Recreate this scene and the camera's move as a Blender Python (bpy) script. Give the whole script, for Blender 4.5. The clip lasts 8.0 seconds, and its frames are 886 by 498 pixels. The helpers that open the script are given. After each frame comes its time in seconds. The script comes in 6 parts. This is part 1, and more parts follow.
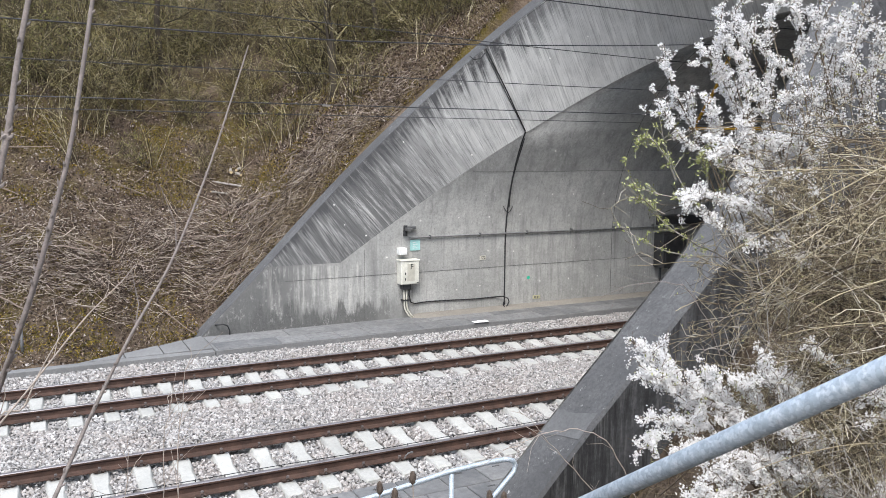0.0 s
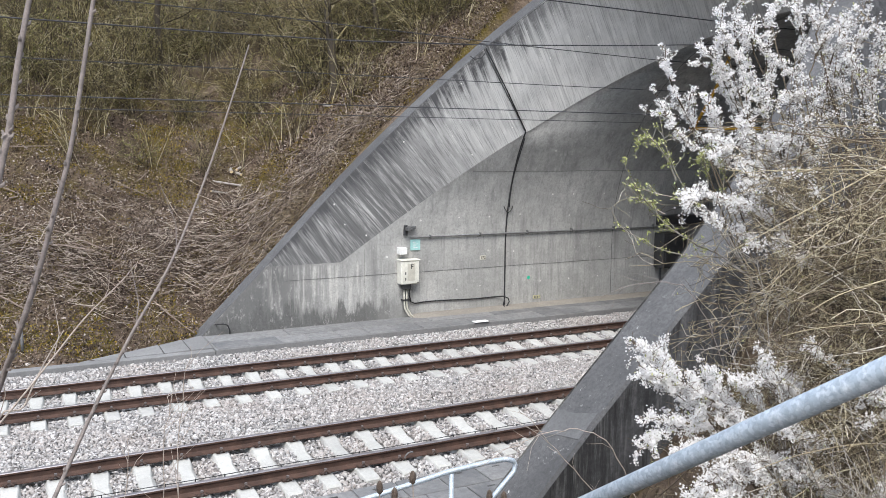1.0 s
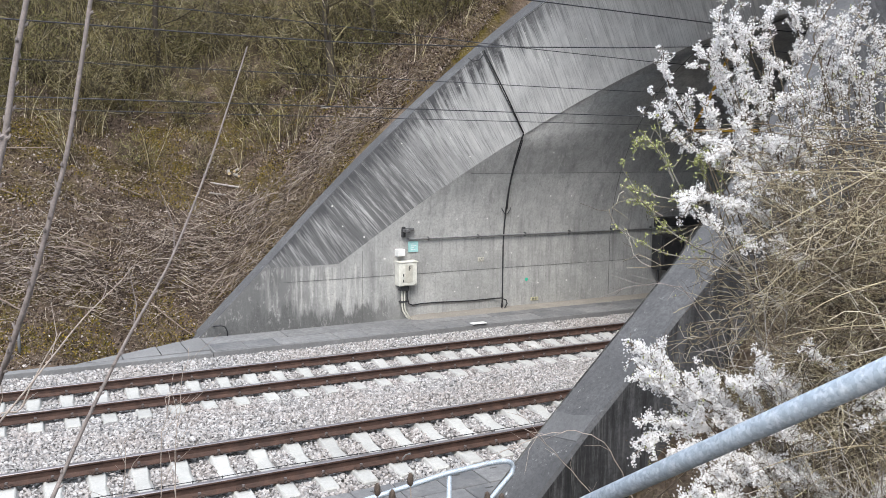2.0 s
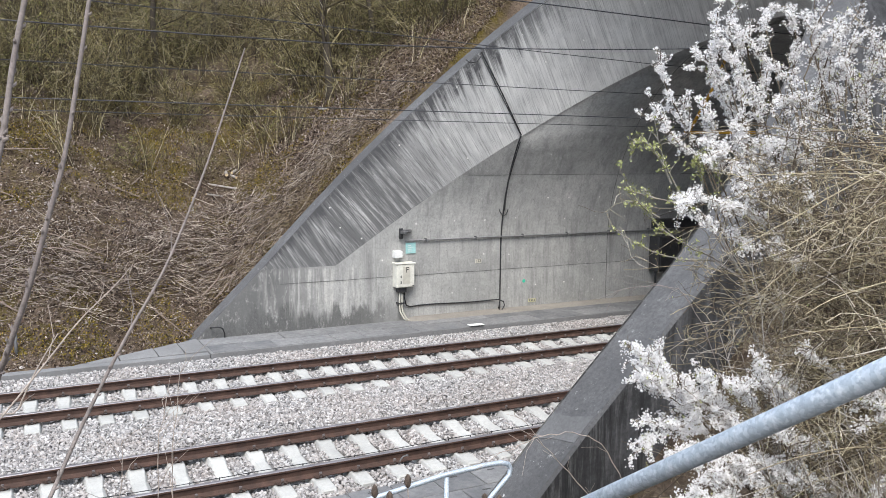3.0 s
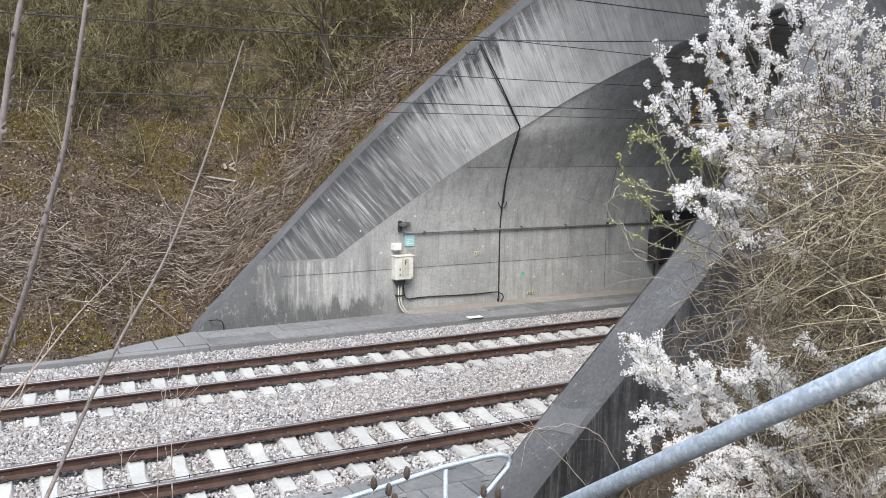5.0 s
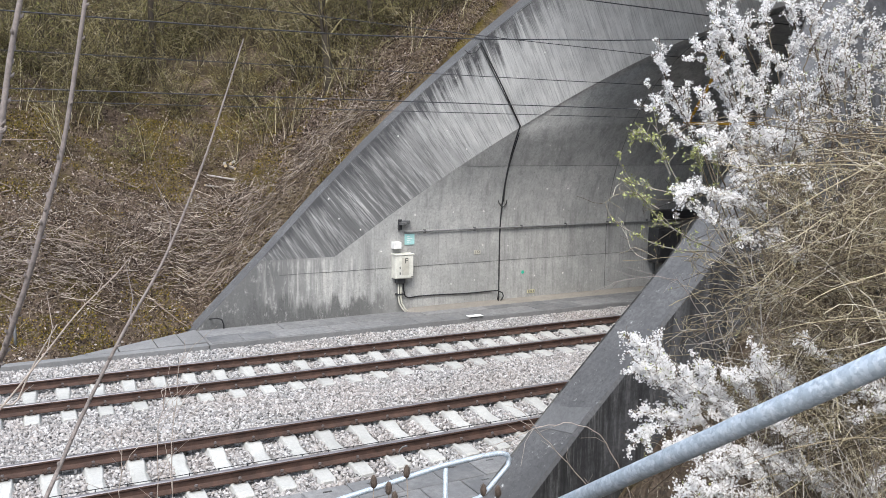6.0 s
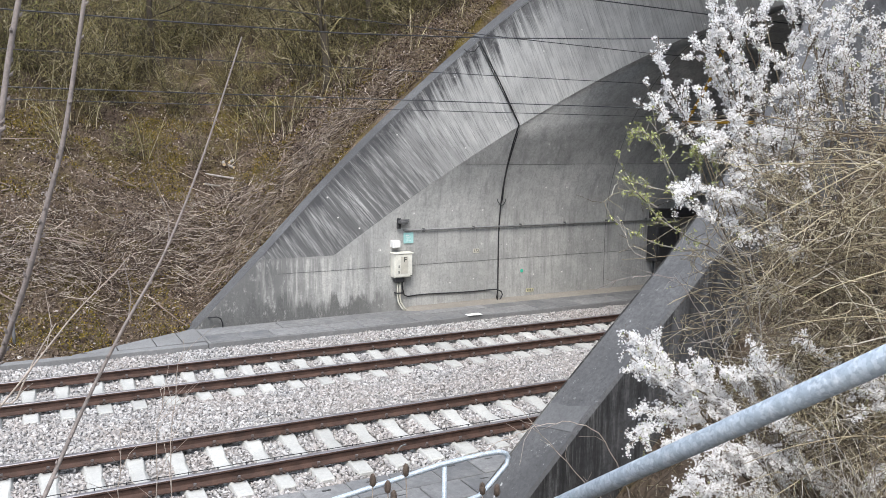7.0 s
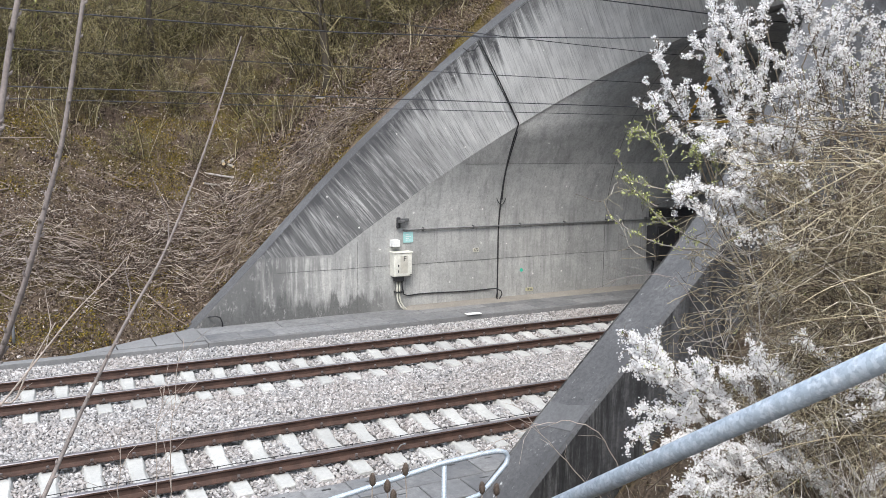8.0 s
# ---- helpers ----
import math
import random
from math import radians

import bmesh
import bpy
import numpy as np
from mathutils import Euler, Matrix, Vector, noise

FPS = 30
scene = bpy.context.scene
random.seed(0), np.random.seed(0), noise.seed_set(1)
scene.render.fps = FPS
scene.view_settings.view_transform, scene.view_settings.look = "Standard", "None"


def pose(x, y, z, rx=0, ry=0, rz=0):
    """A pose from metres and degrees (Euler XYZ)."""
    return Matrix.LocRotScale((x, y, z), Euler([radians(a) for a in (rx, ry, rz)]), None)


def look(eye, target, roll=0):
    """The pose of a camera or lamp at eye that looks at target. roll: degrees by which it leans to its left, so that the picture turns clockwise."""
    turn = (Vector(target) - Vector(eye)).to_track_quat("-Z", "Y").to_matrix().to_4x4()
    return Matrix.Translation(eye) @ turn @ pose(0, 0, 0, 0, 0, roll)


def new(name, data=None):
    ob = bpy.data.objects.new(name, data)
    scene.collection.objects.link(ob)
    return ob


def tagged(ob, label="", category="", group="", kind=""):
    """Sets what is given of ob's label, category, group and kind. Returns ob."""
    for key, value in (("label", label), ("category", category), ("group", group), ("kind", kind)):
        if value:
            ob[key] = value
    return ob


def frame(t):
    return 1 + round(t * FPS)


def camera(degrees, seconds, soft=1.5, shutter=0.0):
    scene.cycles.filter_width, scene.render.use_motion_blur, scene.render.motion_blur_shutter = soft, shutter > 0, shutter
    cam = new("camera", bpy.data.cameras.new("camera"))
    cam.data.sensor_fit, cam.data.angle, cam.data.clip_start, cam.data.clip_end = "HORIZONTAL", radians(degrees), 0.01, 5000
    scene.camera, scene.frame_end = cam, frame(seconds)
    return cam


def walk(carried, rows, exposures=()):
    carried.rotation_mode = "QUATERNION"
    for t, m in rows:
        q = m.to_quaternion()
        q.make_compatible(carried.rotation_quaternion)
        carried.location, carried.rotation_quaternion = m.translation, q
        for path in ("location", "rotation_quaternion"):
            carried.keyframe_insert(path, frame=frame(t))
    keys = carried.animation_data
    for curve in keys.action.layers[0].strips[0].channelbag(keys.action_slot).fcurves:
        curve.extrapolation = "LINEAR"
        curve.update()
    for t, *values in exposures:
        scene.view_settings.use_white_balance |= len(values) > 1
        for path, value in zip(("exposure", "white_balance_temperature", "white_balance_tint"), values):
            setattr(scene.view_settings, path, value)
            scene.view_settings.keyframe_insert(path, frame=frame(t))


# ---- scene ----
EYE = (0.203, -12.520, 4.648)
cam = camera(55.78, 8.0, soft=0.5)


def heading(yaw, pitch, roll):
    """A look from EYE, yaw from +y towards +x, pitch downwards, in degrees."""
    a, b = radians(yaw), radians(pitch)
    d = Vector((math.sin(a) * math.cos(b), math.cos(a) * math.cos(b), -math.sin(b)))
    return look(EYE, Vector(EYE) + d * 10, roll)


# the camera is held in the hand: it only sways
WALK = [
    (0, 27.428, 6.916, 0.330), (0.5, 27.406, 7.018, 0.375), (1, 27.416, 6.930, 0.388), (1.5, 27.477, 6.869, 0.409),
    (3, 27.732, 6.701, 0.486), (3.5, 27.810, 6.712, 0.476), (4, 27.842, 6.929, 0.384), (4.5, 27.821, 7.116, 0.426),
    (6, 27.811, 7.308, 0.499), (6.5, 27.860, 7.369, 0.476), (7, 27.883, 7.395, 0.494), (7.5, 27.922, 7.427, 0.481),
    (8, 27.910, 7.447, 0.482)]
walk(cam, [(t, heading(y, p, r)) for t, y, p, r in WALK])

# ---- light: a hazy bright sky with a veiled sun ----
SUN_EL, SUN_AZ = radians(54), radians(212)   # azimuth clockwise from +y
world = bpy.data.worlds.new("sky")
scene.world = world
world.use_nodes = True
wn = world.node_tree.nodes
wl = world.node_tree.links
sky = wn.new("ShaderNodeTexSky")
sky.sky_type = "NISHITA"
sky.sun_disc = False
sky.sun_elevation, sky.sun_rotation = SUN_EL, SUN_AZ
sky.air_density, sky.dust_density, sky.ozone_density = 1.0, 4.0, 1.0
haze = wn.new("ShaderNodeMixRGB")
haze.inputs["Fac"].default_value = 0.6
haze.inputs["Color2"].default_value = (7.6, 8.7, 10.6, 1)
wl.new(sky.outputs["Color"], haze.inputs["Color1"])
wl.new(haze.outputs["Color"], wn["Background"].inputs["Color"])
wn["Background"].inputs["Strength"].default_value = 0.10
sun = new("sun", bpy.data.lights.new("sun", "SUN"))
sun.data.energy, sun.data.angle, sun.data.color = 2.2, radians(34), (1.0, 0.98, 0.95)
sun.matrix_world = look((0, 0, 0), (-math.sin(SUN_AZ) * math.cos(SUN_EL), -math.cos(SUN_AZ) * math.cos(SUN_EL), -math.sin(SUN_EL)))
sun.location = (0, 0, 40)
scene.view_settings.exposure = 0.88


# ---- materials ----
class Mat:
    """A small builder of node materials."""

    def __init__(self, name, rough=0.8, metal=0.0, spec=0.5):
        self.m = bpy.data.materials.new(name)
        self.m.use_nodes = True
        self.t = self.m.node_tree
        self.b = self.t.nodes["Principled BSDF"]
        self.b.inputs["Roughness"].default_value = rough
        self.b.inputs["Metallic"].default_value = metal
        self.b.inputs["Specular IOR Level"].default_value = spec
        self.pos = self.t.nodes.new("ShaderNodeNewGeometry").outputs["Position"]

    def node(self, kind, **ins):
        n = self.t.nodes.new(kind)
        for k, v in ins.items():
            self.put(n, k.replace("_", " "), v)
        return n

    def put(self, n, key, v):
        if hasattr(v, "is_linked"):
            self.t.links.new(v, n.inputs[key])
        else:
            n.inputs[key].default_value = v

    def stretch(self, sx, sy, sz, rot=(0, 0, 0), vec=None):
        n = self.t.nodes.new("ShaderNodeMapping")
        self.t.links.new(vec or self.pos, n.inputs["Vector"])
        n.inputs["Scale"].default_value = (sx, sy, sz)
        n.inputs["Rotation"].default_value = rot
        return n.outputs["Vector"]

    def noise(self, scale, detail=4, rough=0.6, vec=None):
        n = self.node("ShaderNodeTexNoise", Scale=scale, Detail=detail, Roughness=rough)
        self.t.links.new(vec or self.pos, n.inputs["Vector"])
        return n.outputs["Fac"]

    def voronoi(self, scale, vec=None, feature="F1", out="Distance"):
        n = self.node("ShaderNodeTexVoronoi", Scale=scale)
        n.feature = feature
        self.t.links.new(vec or self.pos, n.inputs["Vector"])
        return n.outputs[out]

    def ramp(self, fac, stops):
        n = self.t.nodes.new("ShaderNodeValToRGB")
        self.t.links.new(fac, n.inputs["Fac"])
        e = n.color_ramp.elements
        while len(e) < len(stops):
            e.new(0.5)
        for el, (at, c) in zip(e, stops):
            el.position = at
            el.color = (c, c, c, 1) if isinstance(c, (int, float)) else (*c, 1)
        return n.outputs["Color"]

    def mix(self, fac, a, b, how="MIX"):
        n = self.t.nodes.new("ShaderNodeMixRGB")
        n.blend_type = how
        for k, v in (("Fac", fac), ("Color1", a), ("Color2", b)):
            if isinstance(v, tuple) and len(v) == 3:
                v = (*v, 1)
            self.put(n, k, v)
        return n.outputs["Color"]

    def math(self, op, a, b=0.0):
        n = self.t.nodes.new("ShaderNodeMath")
        n.operation = op
        for i, v in enumerate((a, b)):
            if hasattr(v, "is_linked"):
                self.t.links.new(v, n.inputs[i])
            else:
                n.inputs[i].default_value = v
        return n.outputs[0]

    def join(self, x, y, z=0.0):
        n = self.t.nodes.new("ShaderNodeCombineXYZ")
        for i, v in enumerate((x, y, z)):
            if hasattr(v, "is_linked"):
                self.t.links.new(v, n.inputs[i])
            else:
                n.inputs[i].default_value = v
        return n.outputs[0]

    def axis(self, i, vec=None):
        n = self.t.nodes.new("ShaderNodeSeparateXYZ")
        self.t.links.new(vec or self.pos, n.inputs[0])
        return n.outputs[i]

    def color(self, c):
        if isinstance(c, tuple):
            c = (*c, 1)
        self.put(self.b, "Base Color", c)
        return self

    def rough(self, r):
        self.put(self.b, "Roughness", r)
        return self

    def bump(self, h, strength=0.4, dist=0.01):
        n = self.node("ShaderNodeBump", Strength=strength, Distance=dist)
        self.t.links.new(h, n.inputs["Height"])
        self.t.links.new(n.outputs["Normal"], self.b.inputs["Normal"])
        return self

    def island(self):
        return self.t.nodes["Geometry"].outputs["Random Per Island"]

    def rand(self):
        return self.t.nodes.new("ShaderNodeObjectInfo").outputs["Random"]


def simple(name, c, rough=0.7, metal=0.0, var=0.25, scale=8.0, fine=60.0, bump=0.2):
    m = Mat(name, rough, metal)
    k = m.ramp(m.noise(scale, 5), [(0.3, 1 - var), (0.7, 1 + var)])
    k2 = m.ramp(m.noise(fine, 3), [(0.3, 1 - var * 0.6), (0.7, 1 + var * 0.6)])
    m.color(m.mix(1.0, m.mix(1.0, c, k, "MULTIPLY"), k2, "MULTIPLY"))
    m.bump(m.noise(fine, 4), bump, 0.004)
    return m.m


def concrete(name, base, streaks=0.5, dark=(0.12, 0.12, 0.12), boards=None, dirt=0.5, grain=0.5, lime=1.7):
    """Weathered concrete: clouds, pores, rain streaks down the face, board marks along an oblique axis."""
    m = Mat(name, 0.85, spec=0.3)
    c = m.mix(m.ramp(m.noise(0.5, 5), [(0.35, 0.0), (0.7, 1.0)]), tuple(v * 0.78 for v in base), tuple(v * 1.12 for v in base))
    c = m.mix(m.math("MULTIPLY", m.ramp(m.noise(3.5, 6, 0.7), [(0.4, 0.0), (0.75, 1.0)]), dirt * 0.6), c, tuple(v * 0.55 for v in base))
    # streaks that run down
    s = m.noise(1.0, 5, 0.6, m.stretch(5.0, 5.0, 0.35))
    c = m.mix(m.math("MULTIPLY", m.ramp(s, [(0.5, 0.0), (0.72, 1.0)]), streaks), c, dark)
    s2 = m.noise(1.0, 4, 0.6, m.stretch(9.0, 9.0, 0.5, (0, 0, 0.7)))
    c = m.mix(m.math("MULTIPLY", m.ramp(s2, [(0.58, 0.0), (0.75, 1.0)]), streaks * 0.45), c, tuple(min(0.9, v * lime) for v in base))
    pores = m.ramp(m.voronoi(28.0), [(0.04, 1.0), (0.09, 0.0)])
    c = m.mix(m.math("MULTIPLY", pores, 0.35), c, tuple(v * 0.4 for v in base))
    c = m.mix(m.math("MULTIPLY", m.ramp(m.noise(22.0, 7, 0.8), [(0.42, 0.0), (0.66, 1.0)]), grain), c, tuple(v * 0.5 for v in base))
    c = m.mix(m.math("MULTIPLY", m.ramp(m.noise(11.0, 8, 0.85, m.stretch(1, 1, 1, (0.5, 0.9, 0.2))), [(0.60, 0.0), (0.68, 1.0)]), grain), c, tuple(min(0.8, v * 2.0) for v in base))
    h = m.math("ADD", m.noise(14.0, 8, 0.7), m.math("MULTIPLY", m.noise(90.0, 3), 0.5))
    if boards:
        b = m.noise(1.0, 3, 0.5, m.stretch(*boards[0], boards[1]))
        c = m.mix(m.math("MULTIPLY", m.ramp(b, [(0.42, 1.0), (0.55, 0.0)]), 0.5), c, dark)
        c = m.mix(m.math("MULTIPLY", m.ramp(b, [(0.55, 0.0), (0.68, 1.0)]), 0.35), c, tuple(min(0.8, v * 1.35) for v in base))
        h = m.math("ADD", h, m.math("MULTIPLY", b, 3.0))
    m.color(c).bump(h, 0.35, 0.012)
    return m.m



def wall_concrete():
    """Shuttered tunnel concrete with lime runs and darker areas below the end of the collar."""
    m = Mat("tunnel_wall_concrete", 0.85, spec=0.3)
    base = (0.37, 0.365, 0.345)
    x, z = m.axis(0), m.axis(2)
    c = m.mix(m.ramp(m.noise(0.45, 6, 0.65), [(0.35, 0.0), (0.68, 1.0)]), (0.36, 0.36, 0.345), (0.56, 0.553, 0.53))
    c = m.mix(m.math("MULTIPLY", m.ramp(m.noise(3.0, 7, 0.75), [(0.42, 0.0), (0.75, 1.0)]), 0.45), c, (0.20, 0.20, 0.192))
    c = m.mix(m.math("MULTIPLY", m.ramp(m.noise(1.0, 5, 0.6, m.stretch(4.0, 4.0, 0.3)), [(0.5, 0.0), (0.7, 1.0)]), 0.5), c, (0.17, 0.17, 0.166))
    # bands of the shutter lifts
    lift = m.ramp(m.math("FRACT", m.math("MULTIPLY", m.math("ADD", z, 1.39), 1 / 2.7)), [(0.0, 0.86), (0.5, 1.0), (0.97, 1.08), (1.0, 0.9)])
    c = m.mix(0.8, c, lift, "MULTIPLY")
    # ragged darkening towards the foot of the wing wall, and dark patches on it
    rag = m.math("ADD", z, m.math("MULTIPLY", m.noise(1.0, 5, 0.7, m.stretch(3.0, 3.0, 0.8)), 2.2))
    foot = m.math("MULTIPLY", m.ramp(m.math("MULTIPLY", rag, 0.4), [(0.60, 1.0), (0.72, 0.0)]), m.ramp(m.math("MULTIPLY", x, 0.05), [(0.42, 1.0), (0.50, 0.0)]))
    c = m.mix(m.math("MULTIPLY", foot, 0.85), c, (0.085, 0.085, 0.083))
    wing_dark = m.math("MULTIPLY", m.ramp(m.noise(0.9, 6, 0.7, m.stretch(1.5, 1, 1.0)), [(0.28, 0.5), (0.46, 1.0)]), m.ramp(m.math("MULTIPLY", x, 0.1), [(0.60, 1.0), (0.80, 0.0)]))
    c = m.mix(m.math("MULTIPLY", wing_dark, 0.85), c, (0.105, 0.105, 0.104))
    # lime runs
    runs = m.ramp(m.noise(1.0, 7, 0.7, m.stretch(6.5, 6.5, 0.45)), [(0.50, 0.0), (0.64, 1.0)])
    zone = m.math("MULTIPLY", m.ramp(m.math("MULTIPLY", x, 0.1), [(0.56, 0.0), (0.60, 1.0), (0.82, 1.0), (0.95, 0.0)]), m.ramp(m.math("MULTIPLY", z, 0.5), [(0.2, 0.0), (0.36, 1.0), (0.80, 1.0), (0.86, 0.0)]))
    c = m.mix(m.math("MULTIPLY", m.math("MULTIPLY", runs, zone), 0.6), c, (0.70, 0.685, 0.64))
    wash = m.math("MULTIPLY", m.ramp(m.math("MULTIPLY", x, 0.1), [(0.66, 0.0), (0.74, 1.0), (0.93, 0.8), (1.3, 0.0)]), m.ramp(m.noise(1.0, 6, 0.7, m.stretch(2.5, 2.5, 0.5)), [(0.35, 0.2), (0.60, 1.0)]))
    c = m.mix(m.math("MULTIPLY", m.math("MULTIPLY", wash, m.ramp(rag, [(1.55, 0.0), (1.75, 1.0)])), 0.6), c, (0.66, 0.65, 0.61))
    pores = m.ramp(m.voronoi(24.0), [(0.05, 1.0), (0.10, 0.0)])
    c = m.mix(m.math("MULTIPLY", pores, 0.4), c, (0.12, 0.12, 0.12))
    c = m.mix(m.math("MULTIPLY", m.ramp(m.noise(16.0, 9, 0.85), [(0.44, 0.0), (0.62, 1.0)]), 0.5), c, (0.19, 0.19, 0.183))
    c = m.mix(m.math("MULTIPLY", m.ramp(m.noise(7.0, 9, 0.8, m.stretch(1, 1, 0.6, (0.2, 0.4, 0.9))), [(0.55, 0.0), (0.66, 1.0)]), 0.45), c, (0.62, 0.61, 0.58))
    c = m.mix(m.math("MULTIPLY", m.ramp(m.noise(1.0, 6, 0.75, m.stretch(16.0, 16.0, 1.1)), [(0.53, 0.0), (0.66, 1.0)]), 0.4), c, (0.20, 0.20, 0.195))
    c = m.mix(m.math("MULTIPLY", m.ramp(m.voronoi(6.5), [(0.05, 1.0), (0.085, 0.0)]), 0.6), c, (0.10, 0.10, 0.10))
    m.color(c).bump(m.math("ADD", m.noise(14.0, 8, 0.7), m.math("MULTIPLY", m.noise(90.0, 3), 0.5)), 0.35, 0.010)
    return m.m


def collar_concrete():
    """Board-marked concrete: rough boards from edge to edge, black runs from the outer edge."""
    m = Mat("board_marked_concrete", 0.88, spec=0.3)
    t = m.t.nodes.new("ShaderNodeUVMap")
    t.uv_map = "boards"
    uv = t.outputs["UV"]
    t = m.t.nodes.new("ShaderNodeUVMap")
    t.uv_map = "across"
    e = m.axis(0, t.outputs["UV"])
    u, v = m.axis(0, uv), m.axis(1, uv)
    low = m.ramp(m.math("MULTIPLY", u, 0.05), [(0.20, 1.0), (0.36, 0.30), (0.6, 0.10)])
    c = m.mix(m.ramp(m.noise(0.8, 6, 0.65), [(0.35, 0.0), (0.68, 1.0)]), (0.48, 0.48, 0.47), (0.68, 0.675, 0.655))
    # single boards, each with its own tone
    lane = m.math("MULTIPLY", u, 12.0)
    own = m.noise(1.0, 3, 0.6, m.join(m.math("MULTIPLY", m.math("FLOOR", lane), 7.31), m.math("MULTIPLY", v, 0.5)))
    c = m.mix(m.math("MULTIPLY", m.ramp(own, [(0.34, 1.0), (0.47, 0.0)]), m.math("ADD", m.math("MULTIPLY", low, 0.4), 0.15)), c, (0.18, 0.18, 0.178))
    c = m.mix(m.math("MULTIPLY", m.ramp(own, [(0.56, 0.0), (0.66, 1.0)]), 0.55), c, (0.74, 0.735, 0.71))
    # thin dark lines between and along the boards
    fin = m.ramp(m.math("FRACT", lane), [(0.05, 1.0), (0.16, 0.0)])
    c = m.mix(m.math("MULTIPLY", m.math("MULTIPLY", fin, m.ramp(m.noise(2.0, 5), [(0.44, 0.0), (0.62, 1.0)])), 0.4), c, (0.14, 0.14, 0.138))
    fine = m.noise(1.0, 5, 0.7, m.stretch(30.0, 0.8, 1.0, vec=uv))
    c = m.mix(m.math("MULTIPLY", m.ramp(fine, [(0.52, 0.0), (0.58, 1.0)]), m.math("ADD", m.math("MULTIPLY", low, 0.5), 0.22)), c, (0.13, 0.13, 0.128))
    c = m.mix(m.math("MULTIPLY", m.ramp(m.noise(1.0, 4, 0.7, m.stretch(40.0, 0.6, 1.0, (0, 0, 0.02), uv)), [(0.56, 0.0), (0.63, 1.0)]), 0.4), c, (0.75, 0.74, 0.72))
    # soot in the lower reach, in patches that follow the boards
    soot = m.ramp(m.noise(1.0, 7, 0.75, m.stretch(7.0, 0.5, 1.0, vec=uv)), [(0.28, 0.1), (0.52, 1.0)])
    near = m.ramp(m.math("MULTIPLY", u, 0.1), [(0.42, 1.0), (0.74, 0.0)])
    c = m.mix(m.math("MULTIPLY", m.math("MULTIPLY", soot, near), 0.9), c, (0.095, 0.095, 0.096))
    # black runs from the outer edge, of uneven length
    n = m.noise(1.0, 7, 0.74, m.stretch(8.0, 0.10, 1.0, vec=uv))
    reach = m.math("ADD", e, m.math("MULTIPLY", m.math("SUBTRACT", n, 0.5), 1.5))
    runs = m.math("MULTIPLY", m.ramp(reach, [(0.74, 0.0), (0.95, 1.0)]), m.ramp(m.noise(4.0, 7, 0.8), [(0.30, 0.35), (0.52, 1.0)]))
    c = m.mix(m.math("MULTIPLY", runs, m.ramp(m.math("MULTIPLY", u, 0.05), [(0.38, 0.95), (0.55, 0.25), (0.8, 0.1)])), c, (0.07, 0.07, 0.073))
    pores = m.ramp(m.voronoi(16.0), [(0.06, 1.0), (0.11, 0.0)])
    c = m.mix(m.math("MULTIPLY", pores, 0.4), c, (0.10, 0.10, 0.10))
    h = m.math("ADD", m.math("MULTIPLY", m.noise(14.0, 8, 0.7), 0.6), m.math("ADD", m.math("MULTIPLY", own, 1.5), fine))
    m.color(c).bump(h, 0.5, 0.014)
    return m.m


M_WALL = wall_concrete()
M_COLLAR = collar_concrete()


def cap_concrete():
    """Weathered parapet: dark and paler patches with lichen flecks."""
    m = Mat("parapet_concrete", 0.88, spec=0.3)
    pale = m.ramp(m.noise(0.35, 6, 0.65), [(0.42, 0.0), (0.62, 1.0)])
    c = m.mix(pale, (0.095, 0.095, 0.098), (0.165, 0.165, 0.168))
    c = m.mix(m.math("MULTIPLY", m.ramp(m.noise(2.2, 9, 0.82), [(0.40, 0.0), (0.58, 1.0)]), 0.6), c, (0.08, 0.08, 0.083))
    c = m.mix(m.math("MULTIPLY", m.ramp(m.voronoi(9.0), [(0.06, 1.0), (0.10, 0.0)]), 0.7), c, (0.035, 0.035, 0.035))
    c = m.mix(m.math("MULTIPLY", m.ramp(m.noise(24.0, 7, 0.8), [(0.42, 0.0), (0.60, 1.0)]), 0.65), c, (0.06, 0.06, 0.06))
    lichen = m.math("MULTIPLY", m.ramp(m.noise(9.0, 8, 0.85), [(0.60, 0.0), (0.66, 1.0)]), m.ramp(m.noise(0.9, 3), [(0.45, 0.15), (0.6, 1.0)]))
    c = m.mix(lichen, c, (0.50, 0.50, 0.49))
    m.color(c).bump(m.math("ADD", m.noise(14.0, 8, 0.7), m.math("MULTIPLY", m.noise(90.0, 3), 0.5)), 0.5, 0.012)
    return m.m


